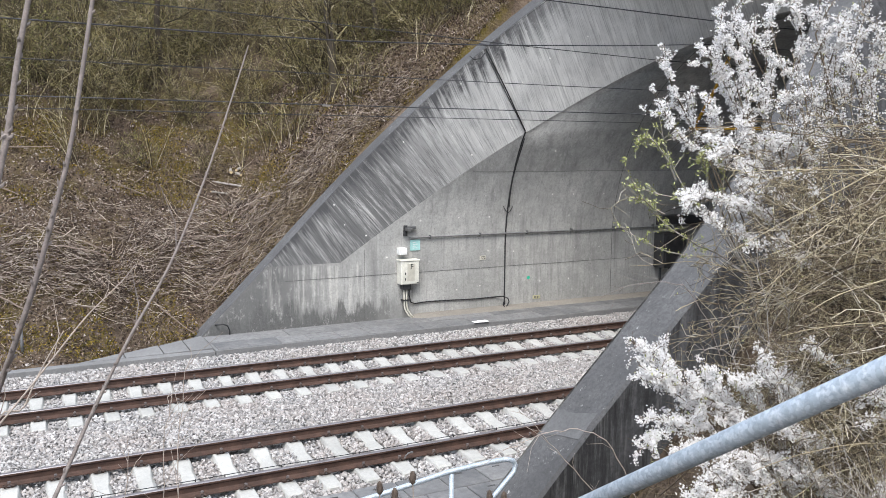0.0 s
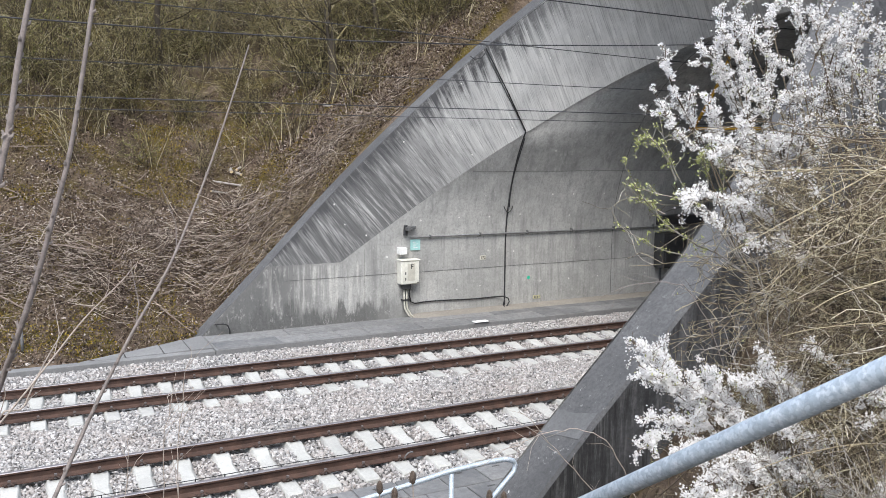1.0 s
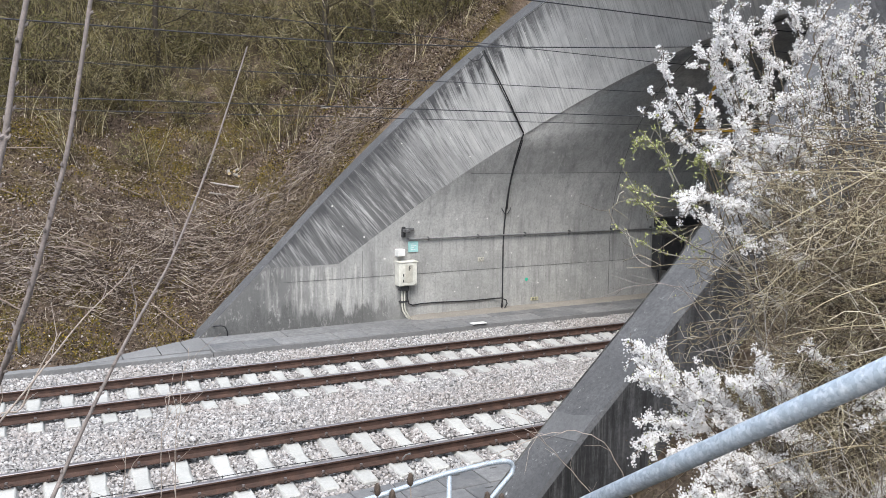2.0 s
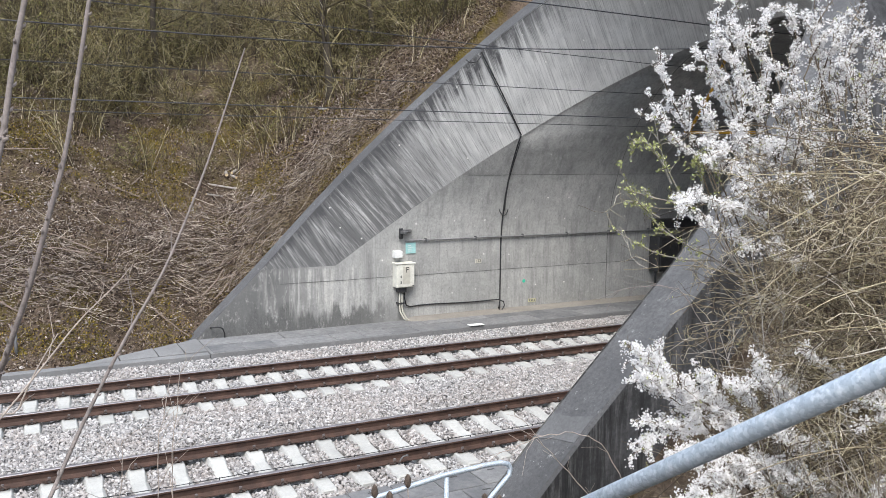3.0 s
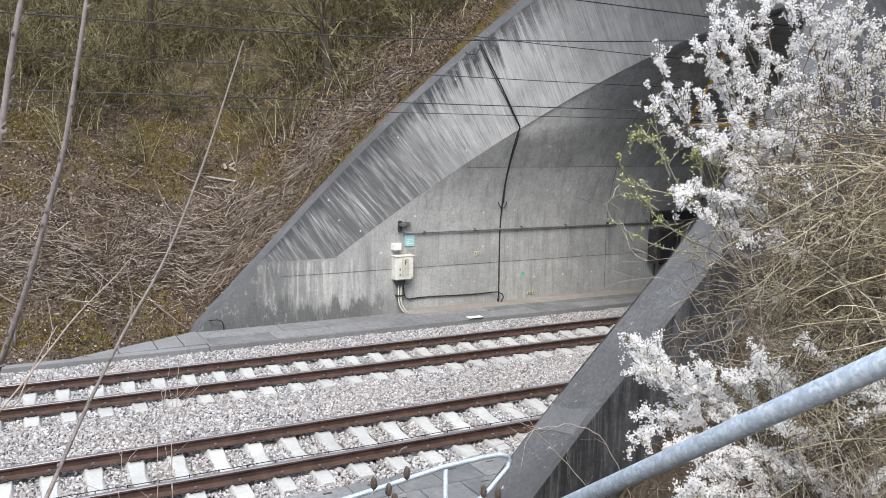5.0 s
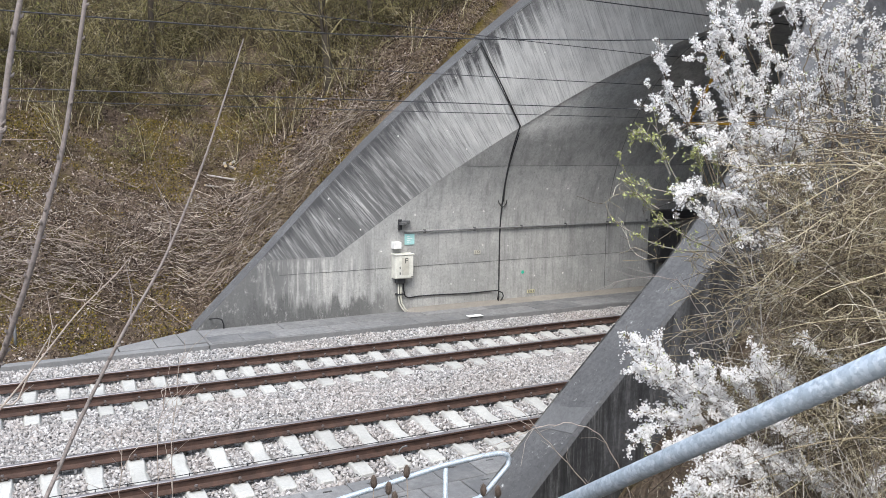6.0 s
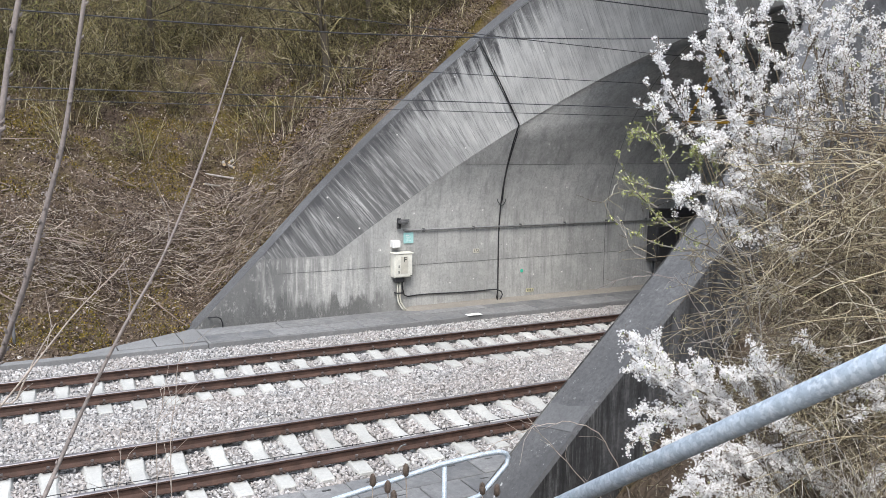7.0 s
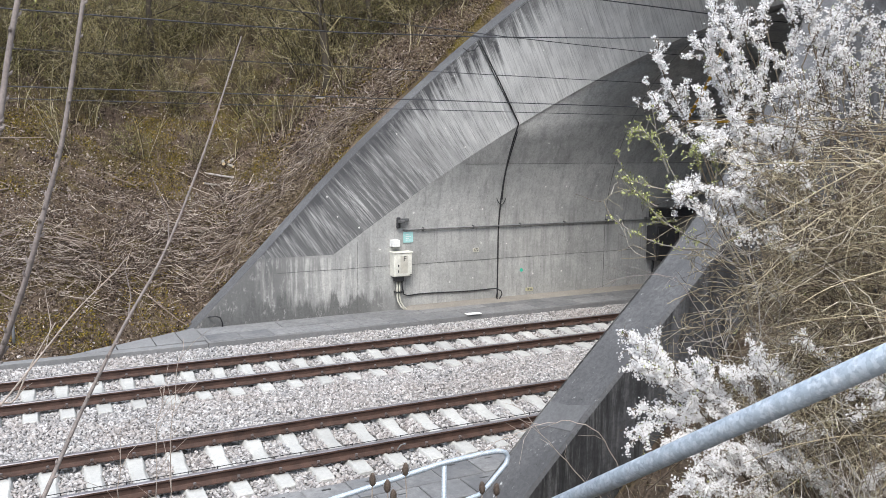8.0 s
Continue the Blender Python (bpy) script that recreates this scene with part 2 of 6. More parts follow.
M_CAP = cap_concrete()
M_MORTAR = concrete("mortar", (0.16, 0.16, 0.162), 0.15, grain=0.6)
def back_concrete():
    """Weathered retaining face, its shade put into the dark colour, with pale runs of lime down it."""
    m = Mat("shaded_back_concrete", 0.88, spec=0.3)
    c = m.mix(m.ramp(m.noise(0.7, 6, 0.7), [(0.38, 0.0), (0.64, 1.0)]), (0.035, 0.035, 0.037), (0.10, 0.10, 0.104))
    c = m.mix(m.math("MULTIPLY", m.ramp(m.noise(1.0, 6, 0.7, m.stretch(7.0, 7.0, 0.45)), [(0.50, 0.0), (0.62, 1.0)]), 0.8), c, (0.018, 0.018, 0.018))
    pale = m.math("MULTIPLY", m.ramp(m.noise(1.0, 7, 0.75, m.stretch(14.0, 14.0, 0.9, (0, 0, 0.7))), [(0.50, 0.0), (0.66, 1.0)]), m.ramp(m.noise(0.8, 4), [(0.42, 0.0), (0.58, 1.0)]))
    c = m.mix(m.math("MULTIPLY", pale, 0.5), c, (0.26, 0.26, 0.255))
    c = m.mix(m.math("MULTIPLY", m.ramp(m.noise(18.0, 8, 0.8), [(0.42, 0.0), (0.62, 1.0)]), 0.5), c, (0.02, 0.02, 0.02))
    m.color(c).bump(m.math("ADD", m.noise(12.0, 8, 0.7), m.noise(80.0, 3)), 0.5, 0.012)
    return m.m


M_BACK = back_concrete()
M_WALK = concrete("walkway_concrete", (0.23, 0.23, 0.23), 0.1)
M_SLEEPER = concrete("sleeper_concrete", (0.49, 0.485, 0.46), 0.0, dirt=0.5, grain=0.4)
M_RUST = simple("rusty_rail_web", (0.062, 0.034, 0.025), 0.8, 0.0, 0.4, 6.0, 70.0)
M_HEAD = simple("polished_rail_head", (0.23, 0.215, 0.225), 0.4, 0.5, 0.2, 5.0, 80.0, 0.05)
M_BOLT = simple("dull_bolt_steel", (0.17, 0.15, 0.145), 0.55, 0.3)
M_CLIP = simple("rusty_clip_steel", (0.06, 0.038, 0.03), 0.7, 0.3)


def galvanised():
    """Zinc with its spangle and dull white bloom."""
    m = Mat("galvanised_steel", 0.55, 0.35)
    cell = m.axis(0, m.voronoi(110.0, out="Color"))
    c = m.ramp(cell, [(0.1, (0.34, 0.395, 0.45)), (0.6, (0.39, 0.455, 0.52)), (0.95, (0.48, 0.54, 0.60))])
    c = m.mix(m.math("MULTIPLY", m.ramp(m.noise(28.0, 6, 0.75), [(0.52, 0.0), (0.66, 1.0)]), 0.6), c, (0.72, 0.76, 0.80))
    c = m.mix(m.math("MULTIPLY", m.ramp(m.noise(45.0, 6, 0.75), [(0.54, 0.0), (0.66, 1.0)]), 0.5), c, (0.24, 0.28, 0.33))
    m.color(c).rough(m.ramp(m.noise(20.0, 4), [(0.3, 0.46), (0.7, 0.68)])).bump(m.noise(90.0, 4), 0.15, 0.002)
    return m.m


M_GALV = galvanised()
M_BLACK = simple("black_cable", (0.02, 0.02, 0.022), 0.6)
M_WIRE = simple("overhead_wire_metal", (0.05, 0.05, 0.055), 0.5, 0.5)


# ---- mesh helpers ----
class Geo:
    """Collects faces and turns them into one mesh."""

    def __init__(self):
        self.v, self.f, self.s = [], [], []

    def add(self, vs, fs, slot=0):
        o = len(self.v)
        self.v += [tuple(v) for v in vs]
        self.f += [tuple(i + o for i in f) for f in fs]
        self.s += [slot] * len(fs)

    def grid(self, rows, slot=0, close=False):
        """Quads between equal rows of points."""
        n = len(rows[0])
        fs = []
        for i in range(len(rows) - 1):
            for j in range(n if close else n - 1):
                k = (j + 1) % n
                fs.append((i * n + j, i * n + k, (i + 1) * n + k, (i + 1) * n + j))
        self.add([p for r in rows for p in r], fs, slot)

    def box(self, lo, hi, slot=0, m=None, bevel=0.0):
        (a, b, c), (d, e, f) = lo, hi
        k = bevel
        if k:
            vs = []
            for z, i in ((c, k), (c + k, 0), (f - k, 0), (f, k)):
                vs += [(a + i, b + k, z), (a + k, b + i, z), (d - k, b + i, z), (d - i, b + k, z),
                       (d - i, e - k, z), (d - k, e - i, z), (a + k, e - i, z), (a + i, e - k, z)]
            fs = [tuple(range(7, -1, -1)), tuple(range(24, 32))]
            for r in range(3):
                fs += [(r * 8 + j, r * 8 + (j + 1) % 8, r * 8 + 8 + (j + 1) % 8, r * 8 + 8 + j) for j in range(8)]
        else:
            vs = [(a, b, c), (d, b, c), (d, e, c), (a, e, c), (a, b, f), (d, b, f), (d, e, f), (a, e, f)]
            fs = [(3, 2, 1, 0), (4, 5, 6, 7), (0, 1, 5, 4), (1, 2, 6, 5), (2, 3, 7, 6), (3, 0, 4, 7)]
        if m is not None:
            vs = [m @ Vector(v) for v in vs]
        self.add(vs, fs, slot)

    def tube(self, path, radius, sides=8, slot=0, caps=True):
        """A tube along points; radius is a number or one for each point."""
        ps = [Vector(p) for p in path]
        rs = [radius] * len(ps) if isinstance(radius, (int, float)) else radius
        rows, up = [], None
        for i, p in enumerate(ps):
            d = (ps[min(i + 1, len(ps) - 1)] - ps[max(i - 1, 0)]).normalized()
            if up is None:
                up = d.orthogonal().normalized()
            up = (up - d * up.dot(d))
            up = up.normalized() if up.length > 1e-6 else d.orthogonal().normalized()
            w = d.cross(up)
            rows.append([p + (up * math.cos(2 * math.pi * k / sides) + w * math.sin(2 * math.pi * k / sides)) * rs[i] for k in range(sides)])
        o = len(self.v)
        self.grid(rows, slot, True)
        if caps:
            n = (len(ps) - 1) * sides
            self.f += [tuple(o + k for k in range(sides - 1, -1, -1)), tuple(o + n + k for k in range(sides))]
            self.s += [slot, slot]

    def mesh(self, name, mats, smooth=False):
        me = bpy.data.meshes.new(name)
        me.from_pydata(self.v, [], self.f)
        for m in mats if isinstance(mats, (list, tuple)) else [mats]:
            me.materials.append(m)
        me.polygons.foreach_set("material_index", self.s)
        if smooth:
            me.polygons.foreach_set("use_smooth", [True] * len(me.polygons))
        me.update()
        return me

    def ob(self, name, mats, parent=None, label="", smooth=False):
        o = new(name, self.mesh(name, mats, smooth))
        if parent is not None:
            o.parent = parent
        if label:
            o["label"] = label
        return o


def thing(name, label, category, group="", kind="", at=None):
    """An Empty at the base of a thing."""
    e = new(name)
    e.empty_display_size = 0.1
    if at:
        e.location = at
    return tagged(e, label, category, group, kind)


def smooth_mix(a, b, x):
    t = min(1.0, max(0.0, (x - a) / (b - a)))
    return t * t * (3 - 2 * t)


def smax(a, b, k=0.6):
    h = max(0.0, k - abs(a - b)) / k
    return max(a, b) + h * h * k * 0.25


# ---- plan ----
YC, ZC, R = 1.45, 1.80, 6.12          # tunnel axis, centre height, radius
KINK = 1.70                           # height at which the flared collar begins
GAUGE, PITCH, FAR = 1.505, 0.577, 4.40  # rail centres, sleeper spacing, distance of the tracks
NEAR_RAILS = (0.09, 0.09 - GAUGE)
FAR_RAILS = (0.09 + FAR, 0.09 + FAR - GAUGE)
WALK_Z = 0.11


def wall_y(z):
    """Half width of the tunnel at a height."""
    return math.sqrt(max(0.0, R * R - (z - ZC) ** 2)) if z > ZC else R


# outer edge of the collar, in the plane x = z + 4.02: upright, then an ellipse
OC, OA, OB = 3.2, 6.20, 6.60


def outer_half(z):
    if z > OC:
        return OA * math.sqrt(max(0.0, 1 - ((z - OC) / OB) ** 2))
    return R + (OA - R) * max(0.0, (z - KINK) / (OC - KINK))


EDGE_X = 4.02


def build_portal():
    for side, tag in ((1, "far"), (-1.025, "near")):
        # wing wall face and tunnel lining of one half
        g = Geo()
        zs = [0.0 - 0.4, 0.11, 0.5, 0.9, 1.29, 1.32, KINK]
        rows = []
        for z in zs:
            y = YC + side * (wall_y(max(z, 0.0)))
            rows.append([(max(z, 0.05) + EDGE_X, y, z), (5.15 + 1.48 * max(z, 0.11), y, z)] + [(x, y, z) for x in (12.58, 16.4, 24, 45, 90)])
        for z in rows:
            z[1] = (min(z[1][0], 8.5), z[1][1], z[1][2])
        top = []
        n = 26
        for i in range(1, n + 1):
            a = math.pi / 2 * i / n
            a0 = math.asin((KINK - ZC) / R)
            ang = a0 + (math.pi / 2 - a0) * i / n
            z = ZC + R * math.sin(ang)
            y = YC + side * R * math.cos(ang)
            x0 = 5.15 + 1.48 * z
            top.append([(x0, y, z), (x0 + 0.5, y, z)] + [(max(x, x0 + 0.5 + 0.2 * k), y, z) for k, x in enumerate((12.58, 16.4, 24, 45, 90))])
        k = rows[-1]
        first = [(5.15 + 1.48 * KINK, k[0][1], KINK), (5.15 + 1.48 * KINK + 0.5, k[0][1], KINK)] + [(p[0], p[1], KINK) for p in k[2:]]
        g.grid(rows)
        g.grid([first] + top)
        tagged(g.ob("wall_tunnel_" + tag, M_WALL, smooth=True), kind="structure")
        # flared collar between the inner edge and the outer edge
        c = Geo()
        pairs = []
        yk = YC + side * wall_y(KINK)
        for i in range(7):                       # the low triangle
            u = i / 6
            x = EDGE_X + KINK + u * (5.15 + 1.48 * KINK - EDGE_X - KINK)
            zo = KINK + 1.15 * u
            pairs.append(((x, yk, KINK), (EDGE_X + zo, YC + side * outer_half(zo), zo)))
        for i in range(1, n + 1):
            a0 = math.asin((KINK - ZC) / R)
            ang = a0 + (math.pi / 2 - a0) * i / n
            z = ZC + R * math.sin(ang)
            y = YC + side * R * math.cos(ang)
            b0 = math.asin((KINK + 1.15 - OC) / OB)
            bng = b0 + (math.pi / 2 - b0) * (i / n)
            zo = OC + OB * math.sin(bng)
            h = OA * math.cos(bng) if zo > OC else outer_half(zo)
            pairs.append(((5.15 + 1.48 * z, y, z), (EDGE_X + zo, YC + side * h, zo)))
        c.grid([[Vector(a).lerp(Vector(b), t) for t in (0, 0.25, 0.5, 0.75, 1)] for a, b in pairs])
        col = c.ob("wall_collar_" + tag, M_COLLAR, smooth=False)
        tagged(col, kind="structure")
        along, uv = 0.0, {}
        for i, (a, b) in enumerate(pairs):
            if i:
                along += ((Vector(a) - Vector(pairs[i - 1][0])).length + (Vector(b) - Vector(pairs[i - 1][1])).length) / 2
            for j, t_ in enumerate((0, 0.25, 0.5, 0.75, 1)):
                rise = t_ * (Vector(b) - Vector(a)).length
                uv[i * 5 + j] = (along - 0.42 * smooth_mix(3.0, 9.0, along) * rise, rise)
        lay = col.data.uv_layers.new(name="boards")
        over = col.data.uv_layers.new(name="across")
        for lp in col.data.loops:
            lay.data[lp.index].uv = uv[lp.vertex_index]
            over.data[lp.index].uv = ((lp.vertex_index % 5) / 4, 0)
        # sloping top of the parapet and its back
        t = Geo()
        W = 0.66
        low = [0.0, 0.4, 0.8, 1.2, KINK, 2.0, 2.3, 2.6, 2.9, OC]
        edge = [(z, outer_half(z), outer_half(z) + W) for z in low]
        for i in range(1, 25):
            b = math.pi / 2 * i / 24
            edge.append((OC + OB * math.sin(b), OA * math.cos(b), (OA + W) * math.cos(b)))
        strip, back = [], []
        for i, (z, h, ho) in enumerate(edge):
            zo = z if i < len(low) else OC + (OB + W) * math.sin(math.pi / 2 * (i - len(low) + 1) / 24)
            a = Vector((EDGE_X + z, YC + side * h, z))
            b = Vector((EDGE_X + zo, YC + side * ho, zo))
            d = (b - a).normalized() * 0.03
            strip.append([a + Vector((0.02, 0, -0.03)), a + d, b - d, b + Vector((0.03, 0, -0.02))])
            back.append([b + Vector((0.03, 0, -0.02)), b + Vector((2, 0, -0.02)), b + Vector((8, 0, -0.02)), Vector((60, b.y, b.z))])
        strip.insert(0, [p + Vector((0.02, 0, -0.5)) for p in strip[0]])
        back.insert(0, [p + Vector((0.02, 0, -0.5)) for p in back[0]])
        t.grid(strip, 0)
        t.grid(back, 1)
        cap = t.ob("trim_parapet_" + tag, [M_CAP, M_BACK], smooth=False)
        tagged(cap, kind="structure")
        if side < 0:      # a paler mortar repair across the near parapet
            y0, y1 = YC + side * (R + 0.03), YC + side * (R + W - 0.05)
            g = Geo()
            q = [(y0, 1.40), (y0, 1.66), (y0 + (y1 - y0) * 0.5, 1.70), (y1, 1.78), (y1, 1.52), (y0 + (y1 - y0) * 0.4, 1.47)]
            lo = [(EDGE_X + z, y, z) for y, z in q]
            hi = [(x - 0.004, y, z + 0.004) for x, y, z in lo]
            g.add(lo + hi, [tuple(range(6, 12))] + [(i, (i + 1) % 6, 6 + (i + 1) % 6, 6 + i) for i in range(6)])
            g.ob("mortar_patch", M_MORTAR, cap, "paler mortar repair")


def rail_profile():
    half = [(0.0, -0.02), (0.075, -0.02), (0.075, -0.008), (0.03, 0.008), (0.0095, 0.03), (0.0085, 0.10), (0.030, 0.112), (0.036, 0.118), (0.036, 0.140), (0.028, 0.150), (0.0, 0.152)]
    return [(y, z) for y, z in half] + [(-y, z) for y, z in half[-2:0:-1]]


def build_rails():
    prof = rail_profile()
    n = len(prof)
    for y0 in (*NEAR_RAILS, *FAR_RAILS):
        ob = thing("rail", "rusty brown steel rail with a worn bright head on concrete sleepers", "rail", "running rails")
        g, top = Geo(), Geo()
        rows = [[(x, y0 + y, z) for y, z in prof] for x in (-60, -20, 0, 20, 90)]
        for i in range(len(rows) - 1):
            for j in range(n):
                k = (j + 1) % n
                z = max(prof[j][1], prof[k][1])
                lo = min(prof[j][1], prof[k][1])
                (top if lo > 0.139 else g).add([rows[i][j], rows[i][k], rows[i + 1][k], rows[i + 1][j]], [(0, 1, 2, 3)])
        g.ob("web_and_foot", M_RUST, ob)
        top.ob("running_surface", M_HEAD, ob, "worn bright steel")


def sleeper_meshes():
    """A waisted concrete sleeper, its long axis along y, rail seats at +-GAUGE/2."""
    g = Geo()
    rows = []
    for y, wt, wb, z in ((-1.28, 0.095, 0.13, -0.055), (-1.25, 0.11, 0.145, -0.035), (-1.0, 0.115, 0.15, -0.022), (-0.55, 0.115, 0.15, -0.022), (-0.40, 0.105, 0.135, -0.05), (-0.25, 0.085, 0.125, -0.07),
                         (0, 0.082, 0.12, -0.072), (0.25, 0.085, 0.125, -0.07), (0.40, 0.105, 0.135, -0.05), (0.55, 0.115, 0.15, -0.022), (1.0, 0.115, 0.15, -0.022), (1.25, 0.11, 0.145, -0.035), (1.28, 0.095, 0.13, -0.055)):
        rows.append([(-wb, y, -0.23), (-wb, y, -0.12), (-wt, y, z - 0.012), (-wt + 0.015, y, z), (wt - 0.015, y, z), (wt, y, z - 0.012), (wb, y, -0.12), (wb, y, -0.23)])
    g.grid(rows)
    o = len(g.v)
    g.f += [tuple(range(7, -1, -1)), tuple(range(o - 8, o))]
    g.s += [0, 0]
    # a spring clip with its shoulder, on the -y side of a rail
    c = Geo()
    c.box((-0.05, -0.035, -0.022), (0.05, 0.0, 0.012), bevel=0.006)
    pts = [(0.055, 0.02, 0.0), (0.06, -0.05, 0.01), (0.04, -0.085, 0.02), (0.01, -0.06, 0.035), (-0.01, -0.06, 0.035), (-0.04, -0.085, 0.02), (-0.06, -0.05, 0.01), (-0.055, 0.02, 0.0)]
    c.tube(pts, 0.011, 5)
    c.tube([(0, -0.04, 0.0), (0, -0.04, 0.062)], 0.017, 6, 1)
    return g.mesh("sleeper", M_SLEEPER), c.mesh("rail_clip", [M_CLIP, M_BOLT])


def build_sleepers():
    body, clip = sleeper_meshes()
    rnd = random.Random(4)
    for rails, x0, lo, hi in ((NEAR_RAILS, 0.0, -12, 40), (FAR_RAILS, 0.46, -12, 70)):
        mid = (rails[0] + rails[1]) / 2
        for k in range(lo, hi):
            s = new("sleeper", body)
            s.location = (x0 + k * PITCH + rnd.uniform(-0.012, 0.012), mid, rnd.uniform(-0.004, 0.004))
            s.rotation_euler = (0, 0, rnd.uniform(-0.006, 0.006))
            tagged(s, "pale waisted concrete sleeper bedded in grey ballast under the rails", "sleeper", "track sleepers")
            for dy, turn in ((GAUGE / 2 - 0.082, 0), (GAUGE / 2 + 0.082, 1), (-GAUGE / 2 - 0.082, 0), (-GAUGE / 2 + 0.082, 1)):
                c = new("rail_clip", clip)
                c.parent = s
                c.location = (0, dy, 0)
                c.scale = (1.3, 1.15, 1.2)
                if turn:
                    c.rotation_euler = (0, 0, math.pi)


# ---- ground ----
def ground_z(x, y):
    """Height of the land: track bed, far hill with the portal slope, near bank."""
    n1 = noise.noise((x * 0.35, y * 0.35, 3.1)) * 0.22 + noise.noise((x * 1.3, y * 1.3, 7.7)) * 0.09
    hill = min(x - EDGE_X - 0.25 + 0.17 * smooth_mix(6.0, 9.0, x), 9.3 + (x - 14.0) * 0.4)
    if y > YC:
        start = 6.25 + 1.75 * smooth_mix(0.5, 4.0, x)
        d = y - start
        if x > 4.2:
            d = y - 8.22 + 0.30 * smooth_mix(6.0, 10.0, x)
        if d < 0:
            return -0.20
        side = -0.05 + 0.60 * d if d < 40 else 24 + (d - 40) * 0.05
        z = smax(side, hill + 0.12 * d if x > 2 else -9)
        return max(-0.2, z + n1 * smooth_mix(0.0, 1.2, d))
    d = -5.4 - y
    if x < 4.2:
        d = -6.2 - y
    if d < 0:
        return -0.20
    bank = min(0.05 + 0.64 * max(0.0, -6.9 - y), 3.2 + 0.03 * max(0.0, -12 - y))
    z = smax(bank, min(hill, 7.0 + 0.3 * (x - 11)) * 0.9 - 0.9 if x > 4.2 else -9)
    return max(-0.05, z + n1 * 0.5)


def build_ground(mat):
    def line(marks):
        out = []
        for a, b, step in marks:
            out += list(np.arange(a, b - 1e-6, step))
        return out + [marks[-1][1]]
    xs = line([(-400, -60, 34), (-60, -8, 4), (-8, 20, 0.22), (20, 40, 2), (40, 400, 40)])
    ys = line([(-400, -40, 36), (-40, -14, 2), (-14, -6.2, 0.3), (-6.2, 6.2, 0.62), (6.2, 30, 0.22), (30, 60, 2), (60, 400, 34)])
    g = Geo()
    rows = [[(x, y, ground_z(x, y)) for y in ys] for x in xs]
    g.grid(rows)
    o = g.ob("ground", mat, smooth=True)
    tagged(o, kind="structure")
    # the hill over the tunnel
    c = Geo()
    rows = [[(x, YC + w, max(10.4 - 0.02 * w * w + 0.4 * (x - 14.6), 10.55 - 0.02 * w * w)) for w in np.linspace(-8, 8, 17)] for x in np.linspace(14.9, 60, 24)]
    c.grid(rows)
    tagged(c.ob("ground_over_tunnel", mat, smooth=True), kind="structure")


def earth_material():
    m = Mat("mossy_chalky_earth", 0.95, spec=0.2)
    c = m.mix(m.ramp(m.noise(0.9, 6, 0.7), [(0.4, 0.0), (0.62, 1.0)]), (0.075, 0.054, 0.038), (0.18, 0.135, 0.10))
    c = m.mix(m.ramp(m.noise(0.55, 5, 0.65, m.stretch(1, 1, 1, (0.4, 0.2, 1))), [(0.48, 0.0), (0.62, 1.0)]), c, (0.115, 0.088, 0.024))
    c = m.mix(m.math("MULTIPLY", m.ramp(m.noise(6.0, 6, 0.75), [(0.55, 0.0), (0.63, 1.0)]), 0.7), c, (0.05, 0.04, 0.03))
    chalk = m.math("MULTIPLY", m.ramp(m.noise(1.1, 4, 0.6, m.stretch(1, 1, 1, (1, 0.3, 0.1))), [(0.5, 0.0), (0.66, 1.0)]), m.ramp(m.voronoi(16.0), [(0.18, 1.0), (0.34, 0.0)]))
    c = m.mix(m.math("MULTIPLY", chalk, 0.35), c, (0.40, 0.36, 0.32))
    m.color(c).bump(m.math("ADD", m.noise(9.0, 9, 0.75), m.voronoi(16.0)), 0.9, 0.06)
    return m.m


def ballast_material():
    m = Mat("grey_ballast", 0.9, spec=0.3)
    # darker than the loose stones: shade in their gaps put into the bed's colour
    c = m.ramp(m.voronoi(20.0, out="Color"), [(0.1, (0.15, 0.142, 0.136)), (0.9, (0.38, 0.36, 0.345))])
    m.color(c).bump(m.voronoi(20.0), 1.0, 0.05)
    return m.m


M_EARTH = earth_material()
M_BALLAST = ballast_material()


def build_bed():
    g = Geo()
    xs = list(np.arange(-60, 91, 3.0))
    prof = [(-2.6, -0.12), (-2.4, -0.12), (0.6, -0.13), (1.5, -0.10), (2.4, -0.13), (5.2, -0.12), (6.06, -0.06), (6.06, -0.3)]
    g.grid([[(x, y, z) for y, z in prof] for x in xs])
    tagged(g.ob("ground_ballast_bed", M_BALLAST), kind="structure")


def build_walkways():
    g = Geo()
    g.box((-60, 6.06, -0.3), (4.13, 6.30, 0.09), bevel=0.012)
    tagged(g.ob("trim_kerb_far", M_WALK), kind="structure")
    w = Geo()
    w.box((4.14, 6.06, -0.3), (90, 7.75, WALK_Z), bevel=0.012)
    tagged(w.ob("pavement_far", M_WALK), kind="structure")
    n = Geo()
    n.box((-20, -6.5, -0.3), (90, -2.45, WALK_Z - 0.03), bevel=0.012)
    tagged(n.ob("pavement_near", M_WALK), kind="structure")


